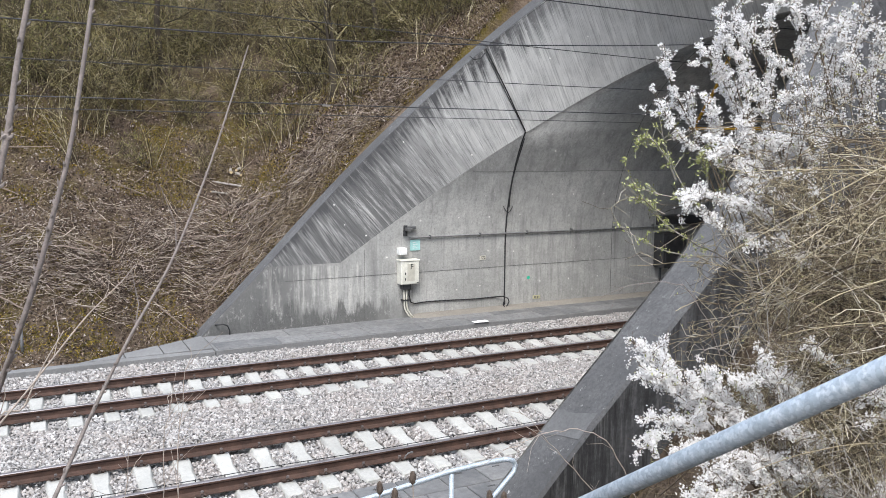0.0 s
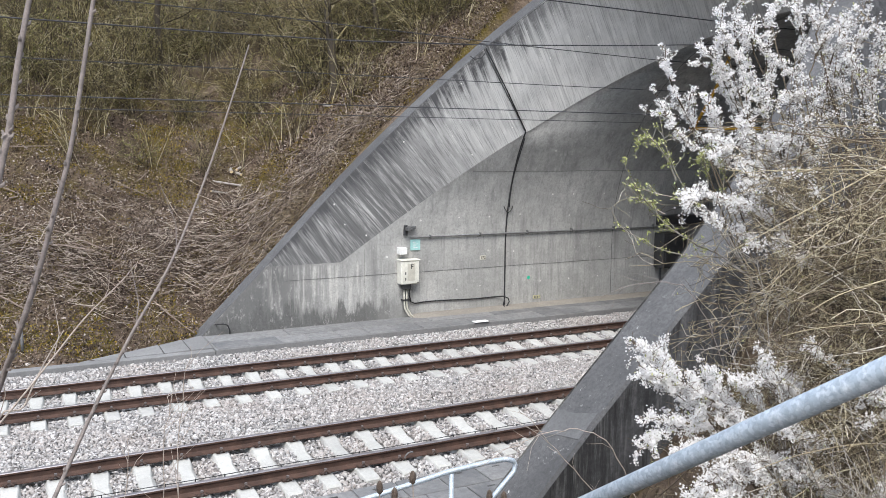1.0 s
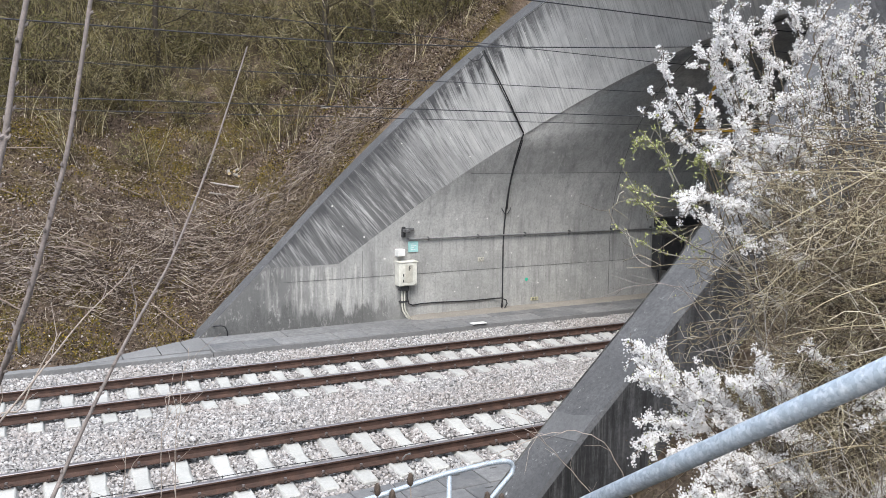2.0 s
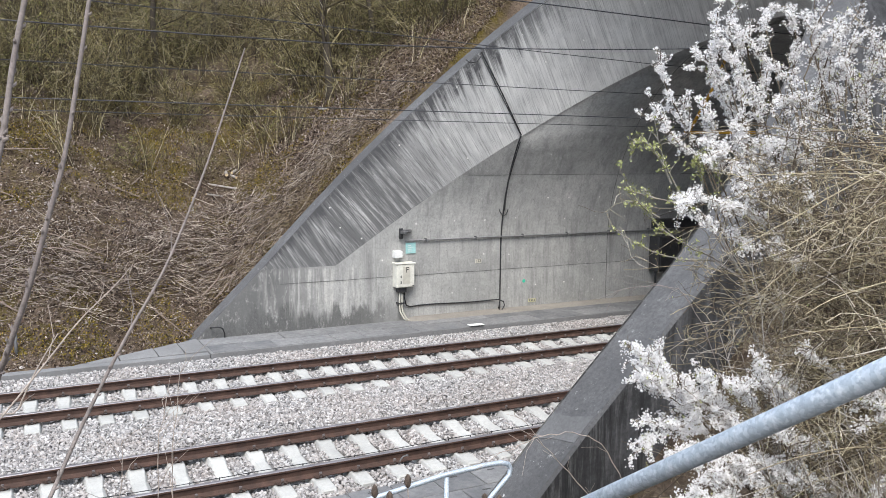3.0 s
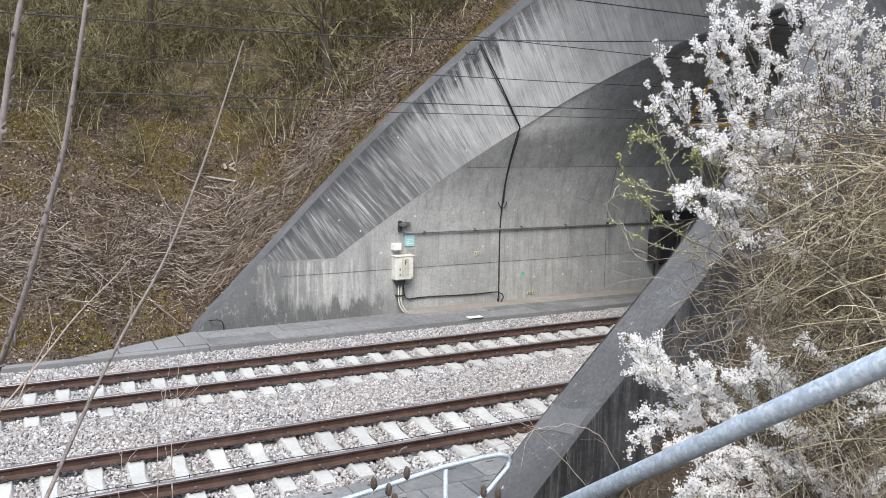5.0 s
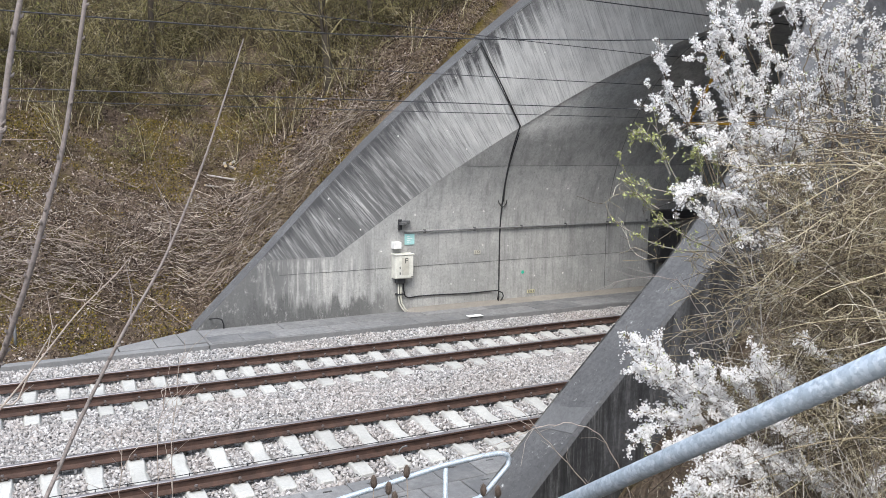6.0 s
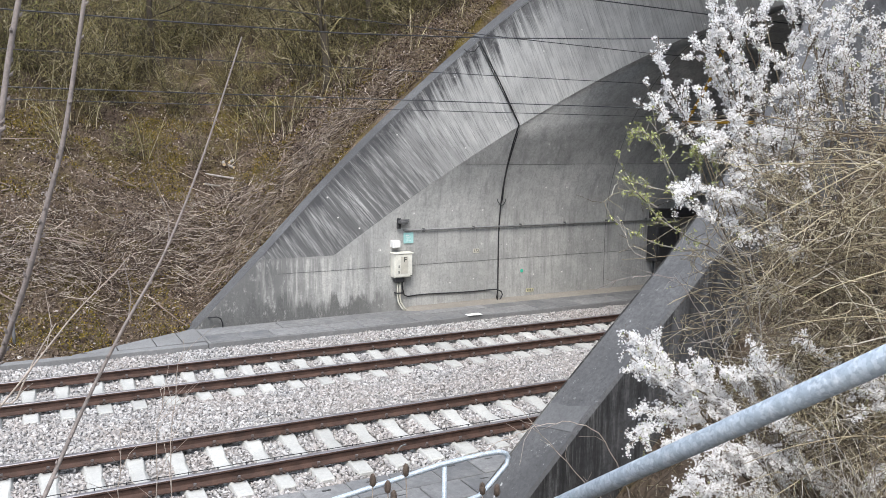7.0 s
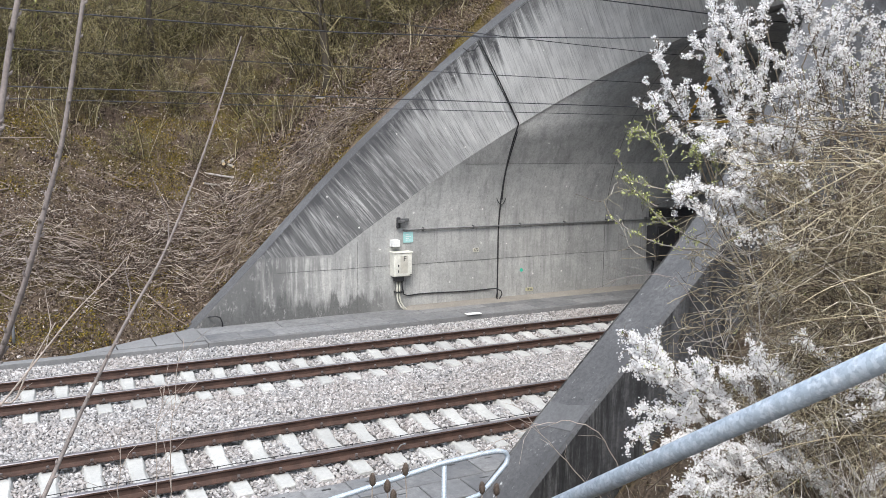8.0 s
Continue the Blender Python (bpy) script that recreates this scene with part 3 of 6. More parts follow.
def build_wires():
    def run(y, zs, r, label):
        g = Geo()
        pts = [(x, y, z) for x, z in zs]
        g.tube(pts, r, 6)
        tagged(g.ob("overhead_wire", M_WIRE, smooth=True), label, "overhead wire", "overhead wires")
    run(-0.66, [(-60, 5.26), (90, 5.26)], 0.0075, "taut grey contact wire over the near track")
    run(3.74, [(-60, 5.28), (90, 5.28)], 0.0075, "taut grey contact wire over the far track")
    run(-0.66, [(-60, 7.2), (-30, 6.6), (-10, 6.28), (0, 6.2), (2.9, 6.19), (4.8, 6.20), (7.1, 6.28), (9.8, 6.43), (12.2, 6.60), (30, 6.6)], 0.009, "grey carrier wire rising to the tunnel over the near track")
    run(3.74, [(-60, 6.5), (0, 6.12), (11.75, 6.08), (40, 6.1)], 0.008, "grey carrier wire above the far contact wire")
    run(3.74, [(-60, 7.9), (0, 7.25), (4.8, 7.14), (10.5, 6.93), (14.4, 6.82), (40, 6.6)], 0.009, "dark feeder wire sloping towards the tunnel vault")
    run(1.2, [(-60, 8.2), (0, 7.55), (9.6, 7.46), (14.1, 7.38), (40, 7.3)], 0.012, "dark feeder wire running into the tunnel")


build_portal()
build_rails()
build_sleepers()
build_ground(M_EARTH)
build_bed()
build_walkways()
build_wires()


def build_handrail():
    h = thing("handrail", "galvanised tubular steel handrail sloping down beside the bank", "handrail")
    g = Geo()
    a, b = Vector((1.63, -12.6, 4.964)), Vector((1.63, -9.3, 2.69))
    g.tube([a, a.lerp(b, 0.5), b], 0.0242, 24)
    g.ob("top_rail", M_GALV, h, smooth=True)
    for t in (0.02, 0.98):
        p = a.lerp(b, t)
        q = Geo()
        q.tube([(p.x, p.y, p.z - 0.02), (p.x, p.y, p.z - 1.6)], 0.0242, 16)
        q.ob("post", M_GALV, h, smooth=True)


build_handrail()


# ---- ballast ----
def stone_cloud(name, mat, spots, sizes, rnd, flat=0.75):
    """Angular stones, one mesh: uneven five-sided lumps at the given spots."""
    n = len(spots)
    a = np.arange(5) * 2 * np.pi / 5
    lump = np.concatenate([np.stack([np.cos(a), np.sin(a), np.zeros(5)], 1), [(0, 0, 1.0), (0, 0, -1.0)]])
    tris = np.array([(i, (i + 1) % 5, 5) for i in range(5)] + [((i + 1) % 5, i, 6) for i in range(5)])
    v = np.repeat(lump[None], n, 0) * rnd.uniform(0.75, 1.2, (n, 7, 1))
    v += rnd.uniform(-0.28, 0.28, (n, 7, 3)) * np.array([1, 1, 1.2])
    v[:, 5:, :2] += rnd.uniform(-0.45, 0.45, (n, 2, 2))
    v *= 0.66
    v *= sizes[:, None, None] * np.stack([rnd.uniform(0.7, 1.3, n), rnd.uniform(0.6, 1.1, n), rnd.uniform(0.5, 1.0, n) * flat], 1)[:, None, :]
    q = rnd.normal(size=(n, 4)) * (0.5, 0.5, 1.0, 1.0)
    q /= np.linalg.norm(q, axis=1)[:, None]
    x, y, z, w = q.T
    rot = np.stack([1 - 2 * (y * y + z * z), 2 * (x * y - z * w), 2 * (x * z + y * w), 2 * (x * y + z * w), 1 - 2 * (x * x + z * z), 2 * (y * z - x * w),
                    2 * (x * z - y * w), 2 * (y * z + x * w), 1 - 2 * (x * x + y * y)], 1).reshape(n, 3, 3)
    v = np.einsum("nij,nkj->nki", rot, v) + spots[:, None, :]
    f = tris[None] + (np.arange(n) * 7)[:, None, None]
    return quad_mesh(name, v.reshape(-1, 3), f.reshape(-1, 3), mat, True)


def quad_mesh(name, v, f, mat, flat=False):
    k = f.shape[1]
    me = bpy.data.meshes.new(name)
    me.vertices.add(len(v))
    me.vertices.foreach_set("co", v.astype(np.float32).ravel())
    me.loops.add(f.size)
    me.loops.foreach_set("vertex_index", f.astype(np.int32).ravel())
    me.polygons.add(len(f))
    me.polygons.foreach_set("loop_start", np.arange(0, f.size, k, dtype=np.int32))
    me.materials.append(mat)
    me.polygons.foreach_set("use_smooth", np.full(len(f), not flat))
    me.update(calc_edges=True)
    me.validate()
    return me


def stone_material(name, lo, hi, warm):
    m = Mat(name, 0.9, spec=0.3)
    r = m.island()
    c = m.ramp(r, [(0.0, lo), (0.35, tuple((a + b) / 2 for a, b in zip(lo, hi))), (0.6, warm), (0.8, hi), (1.0, tuple(v * 1.15 for v in hi))])
    c = m.mix(m.math("MULTIPLY", m.ramp(m.noise(40.0, 5, 0.7), [(0.4, 0.0), (0.7, 1.0)]), 0.4), c, tuple(v * 0.8 for v in lo))
    c = m.mix(m.math("MULTIPLY", m.ramp(m.noise(0.6, 4), [(0.4, 0.0), (0.65, 1.0)]), 0.2), c, (0.30, 0.22, 0.175))
    m.color(c).bump(m.noise(70.0, 5), 0.4, 0.004)
    return m.m


M_STONE = stone_material("ballast_stone", (0.21, 0.206, 0.205), (0.50, 0.488, 0.48), (0.42, 0.392, 0.373))


def build_ballast():
    rnd = np.random.default_rng(11)
    pts = []
    step = 0.043
    for x0, x1 in ((-3.5, 20.0),):
        gx, gy = np.meshgrid(np.arange(x0, x1, step), np.arange(-2.44, 6.05, step))
        p = np.stack([gx.ravel(), gy.ravel()], 1) + rnd.uniform(-0.022, 0.022, (gx.size, 2))
        pts.append(p)
    p = np.concatenate(pts)
    keep = np.ones(len(p), bool)
    for rails, x0 in ((NEAR_RAILS, 0.0), (FAR_RAILS, 0.46)):
        mid = (rails[0] + rails[1]) / 2
        dx = np.abs((p[:, 0] - x0 + PITCH / 2) % PITCH - PITCH / 2)
        dy = np.abs(p[:, 1] - mid)
        half = np.where((dy > 0.18) & (dy < 0.45), 0.12, 0.14)
        keep &= ~((dx < half) & (dy < 1.30))
        for r in rails:
            keep &= np.abs(p[:, 1] - r) > 0.085
    # out of sight behind the near wing wall
    keep &= ~((p[:, 0] > 9.0) & (p[:, 1] < -0.2))
    p = p[keep]
    h = np.array([noise.noise((x * 1.7, y * 1.7, 0.3)) for x, y in p]) * 0.018
    shoulder = np.clip((p[:, 1] - 5.2) / 0.8, 0, 1) * 0.05
    mid = np.exp(-((p[:, 1] - 1.5) / 0.6) ** 2) * 0.02
    track = 0.022 * np.maximum(np.abs(p[:, 1] + 0.66) < 0.65, np.abs(p[:, 1] - 3.74) < 0.65)
    z = -0.074 + h + shoulder + mid - track + rnd.uniform(-0.008, 0.008, len(p))
    me = stone_cloud("ballast_stones", M_STONE, np.stack([p[:, 0], p[:, 1], z], 1), rnd.uniform(0.036, 0.064, len(p)), rnd, 0.8)
    tagged(new("ballast_stones", me), "loose angular pale grey ballast stones round the sleepers", "ballast", kind="stuff")


build_ballast()


# ---- walkways ----
def slab_concrete():
    """Grey cover slabs, each of its own tone, scuffed pale at places."""
    m = Mat("slab_concrete", 0.85, spec=0.3)
    c = m.ramp(m.rand(), [(0.0, (0.135, 0.137, 0.142)), (0.5, (0.18, 0.182, 0.186)), (1.0, (0.235, 0.235, 0.236))])
    c = m.mix(m.math("MULTIPLY", m.ramp(m.noise(1.6, 7, 0.75), [(0.42, 0.0), (0.66, 1.0)]), 0.5), c, (0.32, 0.315, 0.305))
    c = m.mix(m.math("MULTIPLY", m.ramp(m.noise(9.0, 8, 0.8), [(0.40, 0.0), (0.62, 1.0)]), 0.5), c, (0.09, 0.09, 0.092))
    m.color(c).bump(m.math("ADD", m.noise(14.0, 8, 0.7), m.noise(80.0, 3)), 0.4, 0.008)
    return m.m


M_SLAB = slab_concrete()
M_LID = simple("dark_joint", (0.05, 0.05, 0.05), 0.9)
M_WHITE = simple("white_paint", (0.78, 0.78, 0.76), 0.6, var=0.1)


def slab(name, lo, hi, parent, mat=None):
    g = Geo()
    g.box(lo, hi, bevel=0.008)
    return g.ob(name, mat or M_SLAB, parent)


def build_walkway_pieces():
    far = bpy.data.objects["pavement_far"]
    near = bpy.data.objects["pavement_near"]
    rnd = random.Random(7)
    # trough lids along the outer edge, broad slabs along the wall
    x = 4.20
    while x < 17.5:
        slab("cover_slab", (x, 6.075, WALK_Z - 0.03), (x + 0.72, 6.735, WALK_Z + 0.018 + rnd.uniform(-0.004, 0.004)), far)
        x += 0.735
    x = 4.15
    while x < 17.5:
        slab("paving_slab", (x, 6.76, WALK_Z - 0.03), (x + 1.90, 7.42, WALK_Z + 0.022 + rnd.uniform(-0.003, 0.003)), far)
        x += 1.915
    # the ramp at the end of the walkway, with grooves across
    ramp = bpy.data.objects["trim_kerb_far"]
    for i, (a, b) in enumerate(((1.35, 2.25), (2.28, 3.05), (3.08, 3.62), (3.65, 4.12))):
        ya, yb = 6.32 + 1.25 * (a - 1.35) / 2.75, 6.32 + 1.25 * (b - 1.35) / 2.75
        g = Geo()
        za, zb = 0.085 + 0.008 * i, 0.085 + 0.008 * (i + 1)
        v = [(a, 6.31, -0.2), (b, 6.31, -0.2), (b, yb, -0.2), (a, ya + 0.02, -0.2), (a, 6.31, za), (b, 6.31, zb), (b, yb, zb + 0.02), (a, ya + 0.02, za)]
        g.add(v, [(3, 2, 1, 0), (4, 5, 6, 7), (0, 1, 5, 4), (1, 2, 6, 5), (2, 3, 7, 6), (3, 0, 4, 7)])
        g.ob("ramp_slab", M_WALK, ramp)
    # the near side: covers beside the track
    for j, y in enumerate((-3.02, -3.60, -4.18)):
        x = 1.0 + 0.2 * j
        while x < 7.4:
            slab("cover_slab", (x, y, WALK_Z - 0.05), (x + 0.585, y + 0.55, WALK_Z - 0.006 + rnd.uniform(-0.006, 0.006)), near)
            if rnd.random() < 0.8:
                g = Geo()
                g.box((x + 0.24, y + 0.40, WALK_Z - 0.012), (x + 0.36, y + 0.43, WALK_Z - 0.002))
                g.ob("lifting_slot", M_LID, near)
            x += 0.615
    p = Geo()
    p.box((10.78, 6.02, WALK_Z + 0.018), (11.20, 6.22, WALK_Z + 0.035), bevel=0.004)
    tagged(p.ob("marker_slab", M_WHITE), "white painted slab on the edge of the walkway", "marker")


build_walkway_pieces()


def build_wall_foot():
    g = Geo()
    rows = [[(x, 7.14, WALK_Z + 0.02), (x, 7.17, WALK_Z + 0.045), (x, 7.50, WALK_Z + 0.075), (x, 7.60, WALK_Z + 0.085)] for x in np.linspace(9.9, 45, 40)]
    rows.insert(0, [(9.6, 7.30, WALK_Z + 0.02), (9.6, 7.33, WALK_Z + 0.024), (9.6, 7.5, WALK_Z + 0.026), (9.6, 7.6, WALK_Z + 0.026)])
    g.grid(rows)
    tagged(g.ob("trim_wall_foot", M_FOOT, smooth=True), kind="structure")


M_FOOT = concrete("sandy_concrete", (0.31, 0.285, 0.25), 0.1, dirt=0.6, grain=0.5)
build_wall_foot()


# ---- joints, plugs and cables on the tunnel wall ----
M_SEAM = simple("dark_seam", (0.10, 0.10, 0.098), 0.9)
M_PLUG = simple("pale_plug", (0.66, 0.65, 0.62), 0.8)


def arc_path(x, z0, z1, n=24, off=0.0):
    return [(x, YC + (wall_y(z) - off), z) for z in np.linspace(z0, z1, n)]


def seam(pts, w):
    """A narrow strip that lies on the wall, 3 mm proud."""
    g = Geo()
    g.tube(pts, w, 4)
    return g


def build_wall_details():
    wall = bpy.data.objects["wall_tunnel_far"]
    def groove(pts, w):
        seam(pts, w).ob("joint_groove", M_SEAM, wall)
    for z, x0 in ((1.31, 6.2), (4.0, 11.3)):
        groove([(x, YC + wall_y(z), z + 0.004 * math.sin(x * 3)) for x in np.linspace(x0, 40, 60)], 0.007)
    for x, zt in ((8.33, 2.0), (16.4, 7.4), (20.2, 7.6), (24.0, 7.7), (27.8, 7.7)):
        groove(arc_path(x, 0.13, zt, 40), 0.009 if x > 10 else 0.005)
    # plugs of the shutter ties
    rnd = random.Random(3)
    d = Geo()
    d.tube([(0, 0.004, 0), (0, -0.004, 0)], 0.022, 8)
    plug = d.mesh("tie_plug", M_PLUG)
    for i, x in enumerate(np.arange(9.0, 22, 0.98)):
        for z in (0.75, 1.75, 2.75, 3.4, 4.6, 5.5):
            if 5.15 + 1.48 * z > x - 0.3 or rnd.random() < 0.3:
                continue
            o = new("tie_plug", plug)
            o.parent = wall
            o.location = (x + rnd.uniform(-0.15, 0.15), YC + wall_y(z) - 0.004, z + rnd.uniform(-0.08, 0.08))
            o.scale = [rnd.uniform(0.6, 1.2)] * 3
    collar = bpy.data.objects["wall_collar_far"]
    a0, b0 = math.asin((KINK - ZC) / R), math.asin((KINK + 1.15 - OC) / OB)
    for q in np.arange(0.05, 0.98, 0.075):
        for t in (0.15, 0.5, 0.85):
            if rnd.random() < 0.25:
                continue
            f, t = q + rnd.uniform(-0.01, 0.01), t + rnd.uniform(-0.05, 0.05)
            ai, bi = a0 + (math.pi / 2 - a0) * f, b0 + (math.pi / 2 - b0) * f
            zi, zo = ZC + R * math.sin(ai), OC + OB * math.sin(bi)
            p = Vector((5.15 + 1.48 * zi, YC + R * math.cos(ai), zi)).lerp(Vector((EDGE_X + zo, YC + OA * math.cos(bi), zo)), t)
            o = new("tie_plug", plug)
            o.parent = collar
            o.location = p + Vector((-0.003, -0.003, -0.001))
            o.scale = [rnd.uniform(0.7, 1.2)] * 3
    # the expansion joint over the collar
    a, b = Vector((12.60, YC + wall_y(5.09), 5.09)), Vector((11.17, YC + outer_half(7.15), 7.15))
    seam([a, a.lerp(b, 0.5), b], 0.016).ob("joint_groove", M_SEAM, collar)
    # the main joint down the wall with its cable
    cable = thing("joint_cable", "black cable hanging along the wall joint from collar to floor", "cable")
    g = Geo()
    g.tube(arc_path(12.60, 0.16, 5.07, 40, 0.014), 0.020, 8)
    g.ob("upright_cable", M_BLACK, cable, smooth=True)
    q = Geo()
    q.tube([(12.60, YC + wall_y(z) - 0.06 - 0.03 * math.sin(z * 3), z) if z < 5 else None for z in np.linspace(3.0, 4.9, 20)], 0.016, 8)
    q.tube([a + Vector((-0.02, -0.04, 0.0)), a.lerp(b, 0.5) + Vector((0.03, -0.05, 0)), b + Vector((0.05, -0.03, 0.0)), b + Vector((0.1, 0.05, 0.12)), b + Vector((-0.02, 0.2, 0.16))], 0.018, 8)
    q.tube([b + Vector((0.02, -0.04, -0.1)), b + Vector((-0.12, -0.06, -0.25)), b + Vector((-0.32, -0.06, -0.28)), b + Vector((-0.42, -0.03, -0.20))], 0.014, 8)
    q.ob("slack_cable", M_BLACK, cable, smooth=True)
    for dx in (-1, 1):
        h = Geo()
        h.tube([(12.60, 7.44, 2.84), (12.60 + dx * 0.06, 7.42, 2.88), (12.60 + dx * 0.13, 7.42, 2.98), (12.60 + dx * 0.14, 7.43, 3.03)], 0.012, 6)
        h.ob("hook", M_BLACK, cable)
    # the conduit along the wall
    cond = thing("conduit", "grey conduit pipe clipped along the tunnel wall", "conduit")
    g = Geo()
    g.tube([(x, YC + wall_y(2.25) - 0.05, 2.27 - 0.004 * (x - 9)) for x in (9.6, 12, 15, 18.1, 26)], 0.024, 10)
    g.ob("pipe", M_PIPE, cond, smooth=True)
    for x in np.arange(10.2, 18, 1.55):
        c = Geo()
        c.box((x - 0.02, YC + wall_y(2.25) - 0.085, 2.21), (x + 0.02, YC + wall_y(2.25) + 0.01, 2.31), bevel=0.004)
        c.ob("pipe_clip", M_CLIPGREY, cond)
    # the loop of cable at the end of the wing wall
    l = Geo()
    l.tube([(4.46, 7.60, 0.36), (4.50, 7.42, 0.40), (4.62, 7.42, 0.40), (4.72, 7.42, 0.36), (4.77, 7.44, 0.24), (4.78, 7.46, 0.11)], 0.016, 8)
    tagged(l.ob("cable_loop", M_BLACK, smooth=True), "black cable loop standing out of the walkway by the wing wall", "cable")


M_PIPE = simple("grey_conduit", (0.20, 0.20, 0.20), 0.6, 0.2)
M_CLIPGREY = simple("clip_metal", (0.16, 0.16, 0.16), 0.6, 0.5)
M_BOX = simple("cream_enclosure", (0.66, 0.65, 0.58), 0.5, var=0.14, scale=5.0, fine=30.0, bump=0.05)
M_PANEL = simple("grey_cream_panel", (0.52, 0.50, 0.43), 0.55, var=0.14, scale=5.0)
M_DARK = simple("dark_grey_enclosure", (0.045, 0.045, 0.047), 0.55, 0.2)
M_CYAN = simple("pale_cyan_sign", (0.36, 0.62, 0.60), 0.5, var=0.1)
M_GREEN = simple("green_marker", (0.05, 0.50, 0.33), 0.5, var=0.1)
M_YELLOW = simple("yellow_plate", (0.50, 0.47, 0.30), 0.6)
M_INK = simple("black_print", (0.02, 0.02, 0.02), 0.6)
M_ORANGE = simple("yellow_bracket", (0.55, 0.30, 0.02), 0.5)


def words(text, size, mat, parent, at, name="lettering"):
    """Raised lettering that faces -y."""
    cu = bpy.data.curves.new(name, "FONT")
    cu.body, cu.size, cu.align_x, cu.align_y, cu.extrude = text, size, "CENTER", "CENTER", 0.0015
    tmp = bpy.data.objects.new(name, cu)
    scene.collection.objects.link(tmp)
    me = bpy.data.meshes.new_from_object(tmp)
    bpy.data.objects.remove(tmp)
    me.materials.clear()
    me.materials.append(mat)
    o = new(name, me)
    o.parent = parent
    o.matrix_basis = pose(*at, 90, 0, 0)
    return o


def build_wall_fittings():
    yw = YC + wall_y(1.4)
    box = thing("equipment_box", "cream weathered enclosure marked F, on the tunnel wall", "equipment box")
    g = Geo()
    g.box((9.26, yw - 0.26, 1.04), (9.78, yw + 0.01, 1.68), bevel=0.012)
    g.ob("body", M_BOX, box)
    g = Geo()
    g.box((9.24, yw - 0.30, 1.665), (9.80, yw + 0.01, 1.70), bevel=0.008)
    g.ob("rain_hood", M_BOX, box)
    g = Geo()
    g.box((9.285, yw - 0.285, 1.06), (9.765, yw - 0.262, 1.655), bevel=0.006)
    door = g.ob("door", M_BOX, box)
    g = Geo()
    g.box((9.43, yw - 0.292, 1.14), (9.64, yw - 0.286, 1.60), bevel=0.002)
    g.ob("door_panel", M_PANEL, door)
    words("F", 0.20, M_INK, door, (9.555, yw - 0.2945, 1.51))
    for z in (1.34, 1.19):
        g = Geo()
        g.box((9.36, yw - 0.305, z - 0.035), (9.385, yw - 0.286, z + 0.035), bevel=0.004)
        g.ob("latch", M_DARK, door)
    g = Geo()
    g.box((9.70, yw - 0.291, 1.075), (9.755, yw - 0.286, 1.095))
    g.ob("type_plate", M_INK, door)
    gland = Geo()
    gland.box((9.34, yw - 0.20, 0.90), (9.58, yw - 0.02, 1.05), bevel=0.01)
    gland.ob("cable_gland", M_DARK, box)
    for x in (9.42, 9.49):
        c = Geo()
        c.tube([(x, yw - 0.10, 0.93), (x, yw - 0.10, 0.5), (x + 0.02, yw - 0.11, 0.36), (x + 0.10, yw - 0.15, 0.20), (x + 0.20, yw - 0.20, 0.10)], 0.024, 8)
        c.ob("conduit_leg", M_PANEL, box, smooth=True)
    c = Geo()
    c.box((9.36, yw - 0.14, 0.58), (9.57, yw + 0.005, 0.62), bevel=0.004)
    c.ob("conduit_bracket", M_DARK, box)
    # low black cable from the box to the joint
    rnd = random.Random(5)
    low = Geo()
    pts = [(9.56, yw - 0.10, 0.92), (9.58, yw - 0.08, 0.7), (9.64, yw - 0.05, 0.52), (9.76, yw - 0.04, 0.47)]
    pts += [(x, YC + wall_y(0.5) - 0.03, 0.47 + 0.02 * math.sin(x * 2.0)) for x in np.linspace(10.0, 12.3, 9)]
    pts += [(12.50, 7.46, 0.47), (12.66, 7.45, 0.40), (12.69, 7.44, 0.30), (12.62, 7.43, 0.20), (12.55, 7.42, 0.14), (12.48, 7.42, 0.24), (12.52, 7.42, 0.36)]
    low.tube(pts, 0.017, 8)
    tagged(low.ob("low_cable", M_BLACK, smooth=True), "black cable sagging along the foot of the tunnel wall", "cable")
    # fittings above the box
    f = thing("wall_sensor", "small grey bracketed sensor above the enclosure", "sensor")
    g = Geo()
    g.box((9.42, yw - 0.10, 2.32), (9.52, yw, 2.60), bevel=0.008)
    g.ob("bracket", M_DARK, f)
    g = Geo()
    g.box((9.44, yw - 0.30, 2.46), (9.56, yw - 0.08, 2.54), bevel=0.01)
    g.ob("arm", M_CLIPGREY, f)
    g = Geo()
    g.box((9.50, yw - 0.16, 2.49), (9.74, yw - 0.06, 2.57), bevel=0.01)
    g.ob("housing", M_CLIPGREY, f)
    s = Geo()
    s.box((9.25, yw - 0.18, 1.83), (9.47, yw, 2.01), bevel=0.008)
    tagged(s.ob("junction_box", M_WHITE), "small white junction box over the enclosure", "junction box")
    s = Geo()
    s.box((9.63, yw - 0.03, 1.91), (9.92, yw - 0.012, 2.20), bevel=0.003)
    sg = s.ob("sign", M_CYAN)
    tagged(sg, "square pale cyan sign plate beside the junction box", "sign")
    for k in range(4):
        b = Geo()
        b.box((9.70, yw - 0.034, 1.97 + 0.05 * k), (9.70 + (0.14, 0.1, 0.15, 0.08)[k], yw - 0.0305, 1.985 + 0.05 * k))
        b.ob("print_bar", M_WHITE, sg)
    p = Geo()
    p.box((11.78, YC + wall_y(1.6) - 0.014, 1.535), (11.98, YC + wall_y(1.6) - 0.002, 1.655), bevel=0.002)
    plate = p.ob("marker_plate", M_PANEL)
    tagged(plate, "small white marker plate with black numbers on the wall", "sign")
    words("172", 0.11, M_INK, plate, (11.88, YC + wall_y(1.6) - 0.0165, 1.595))
    p = Geo()
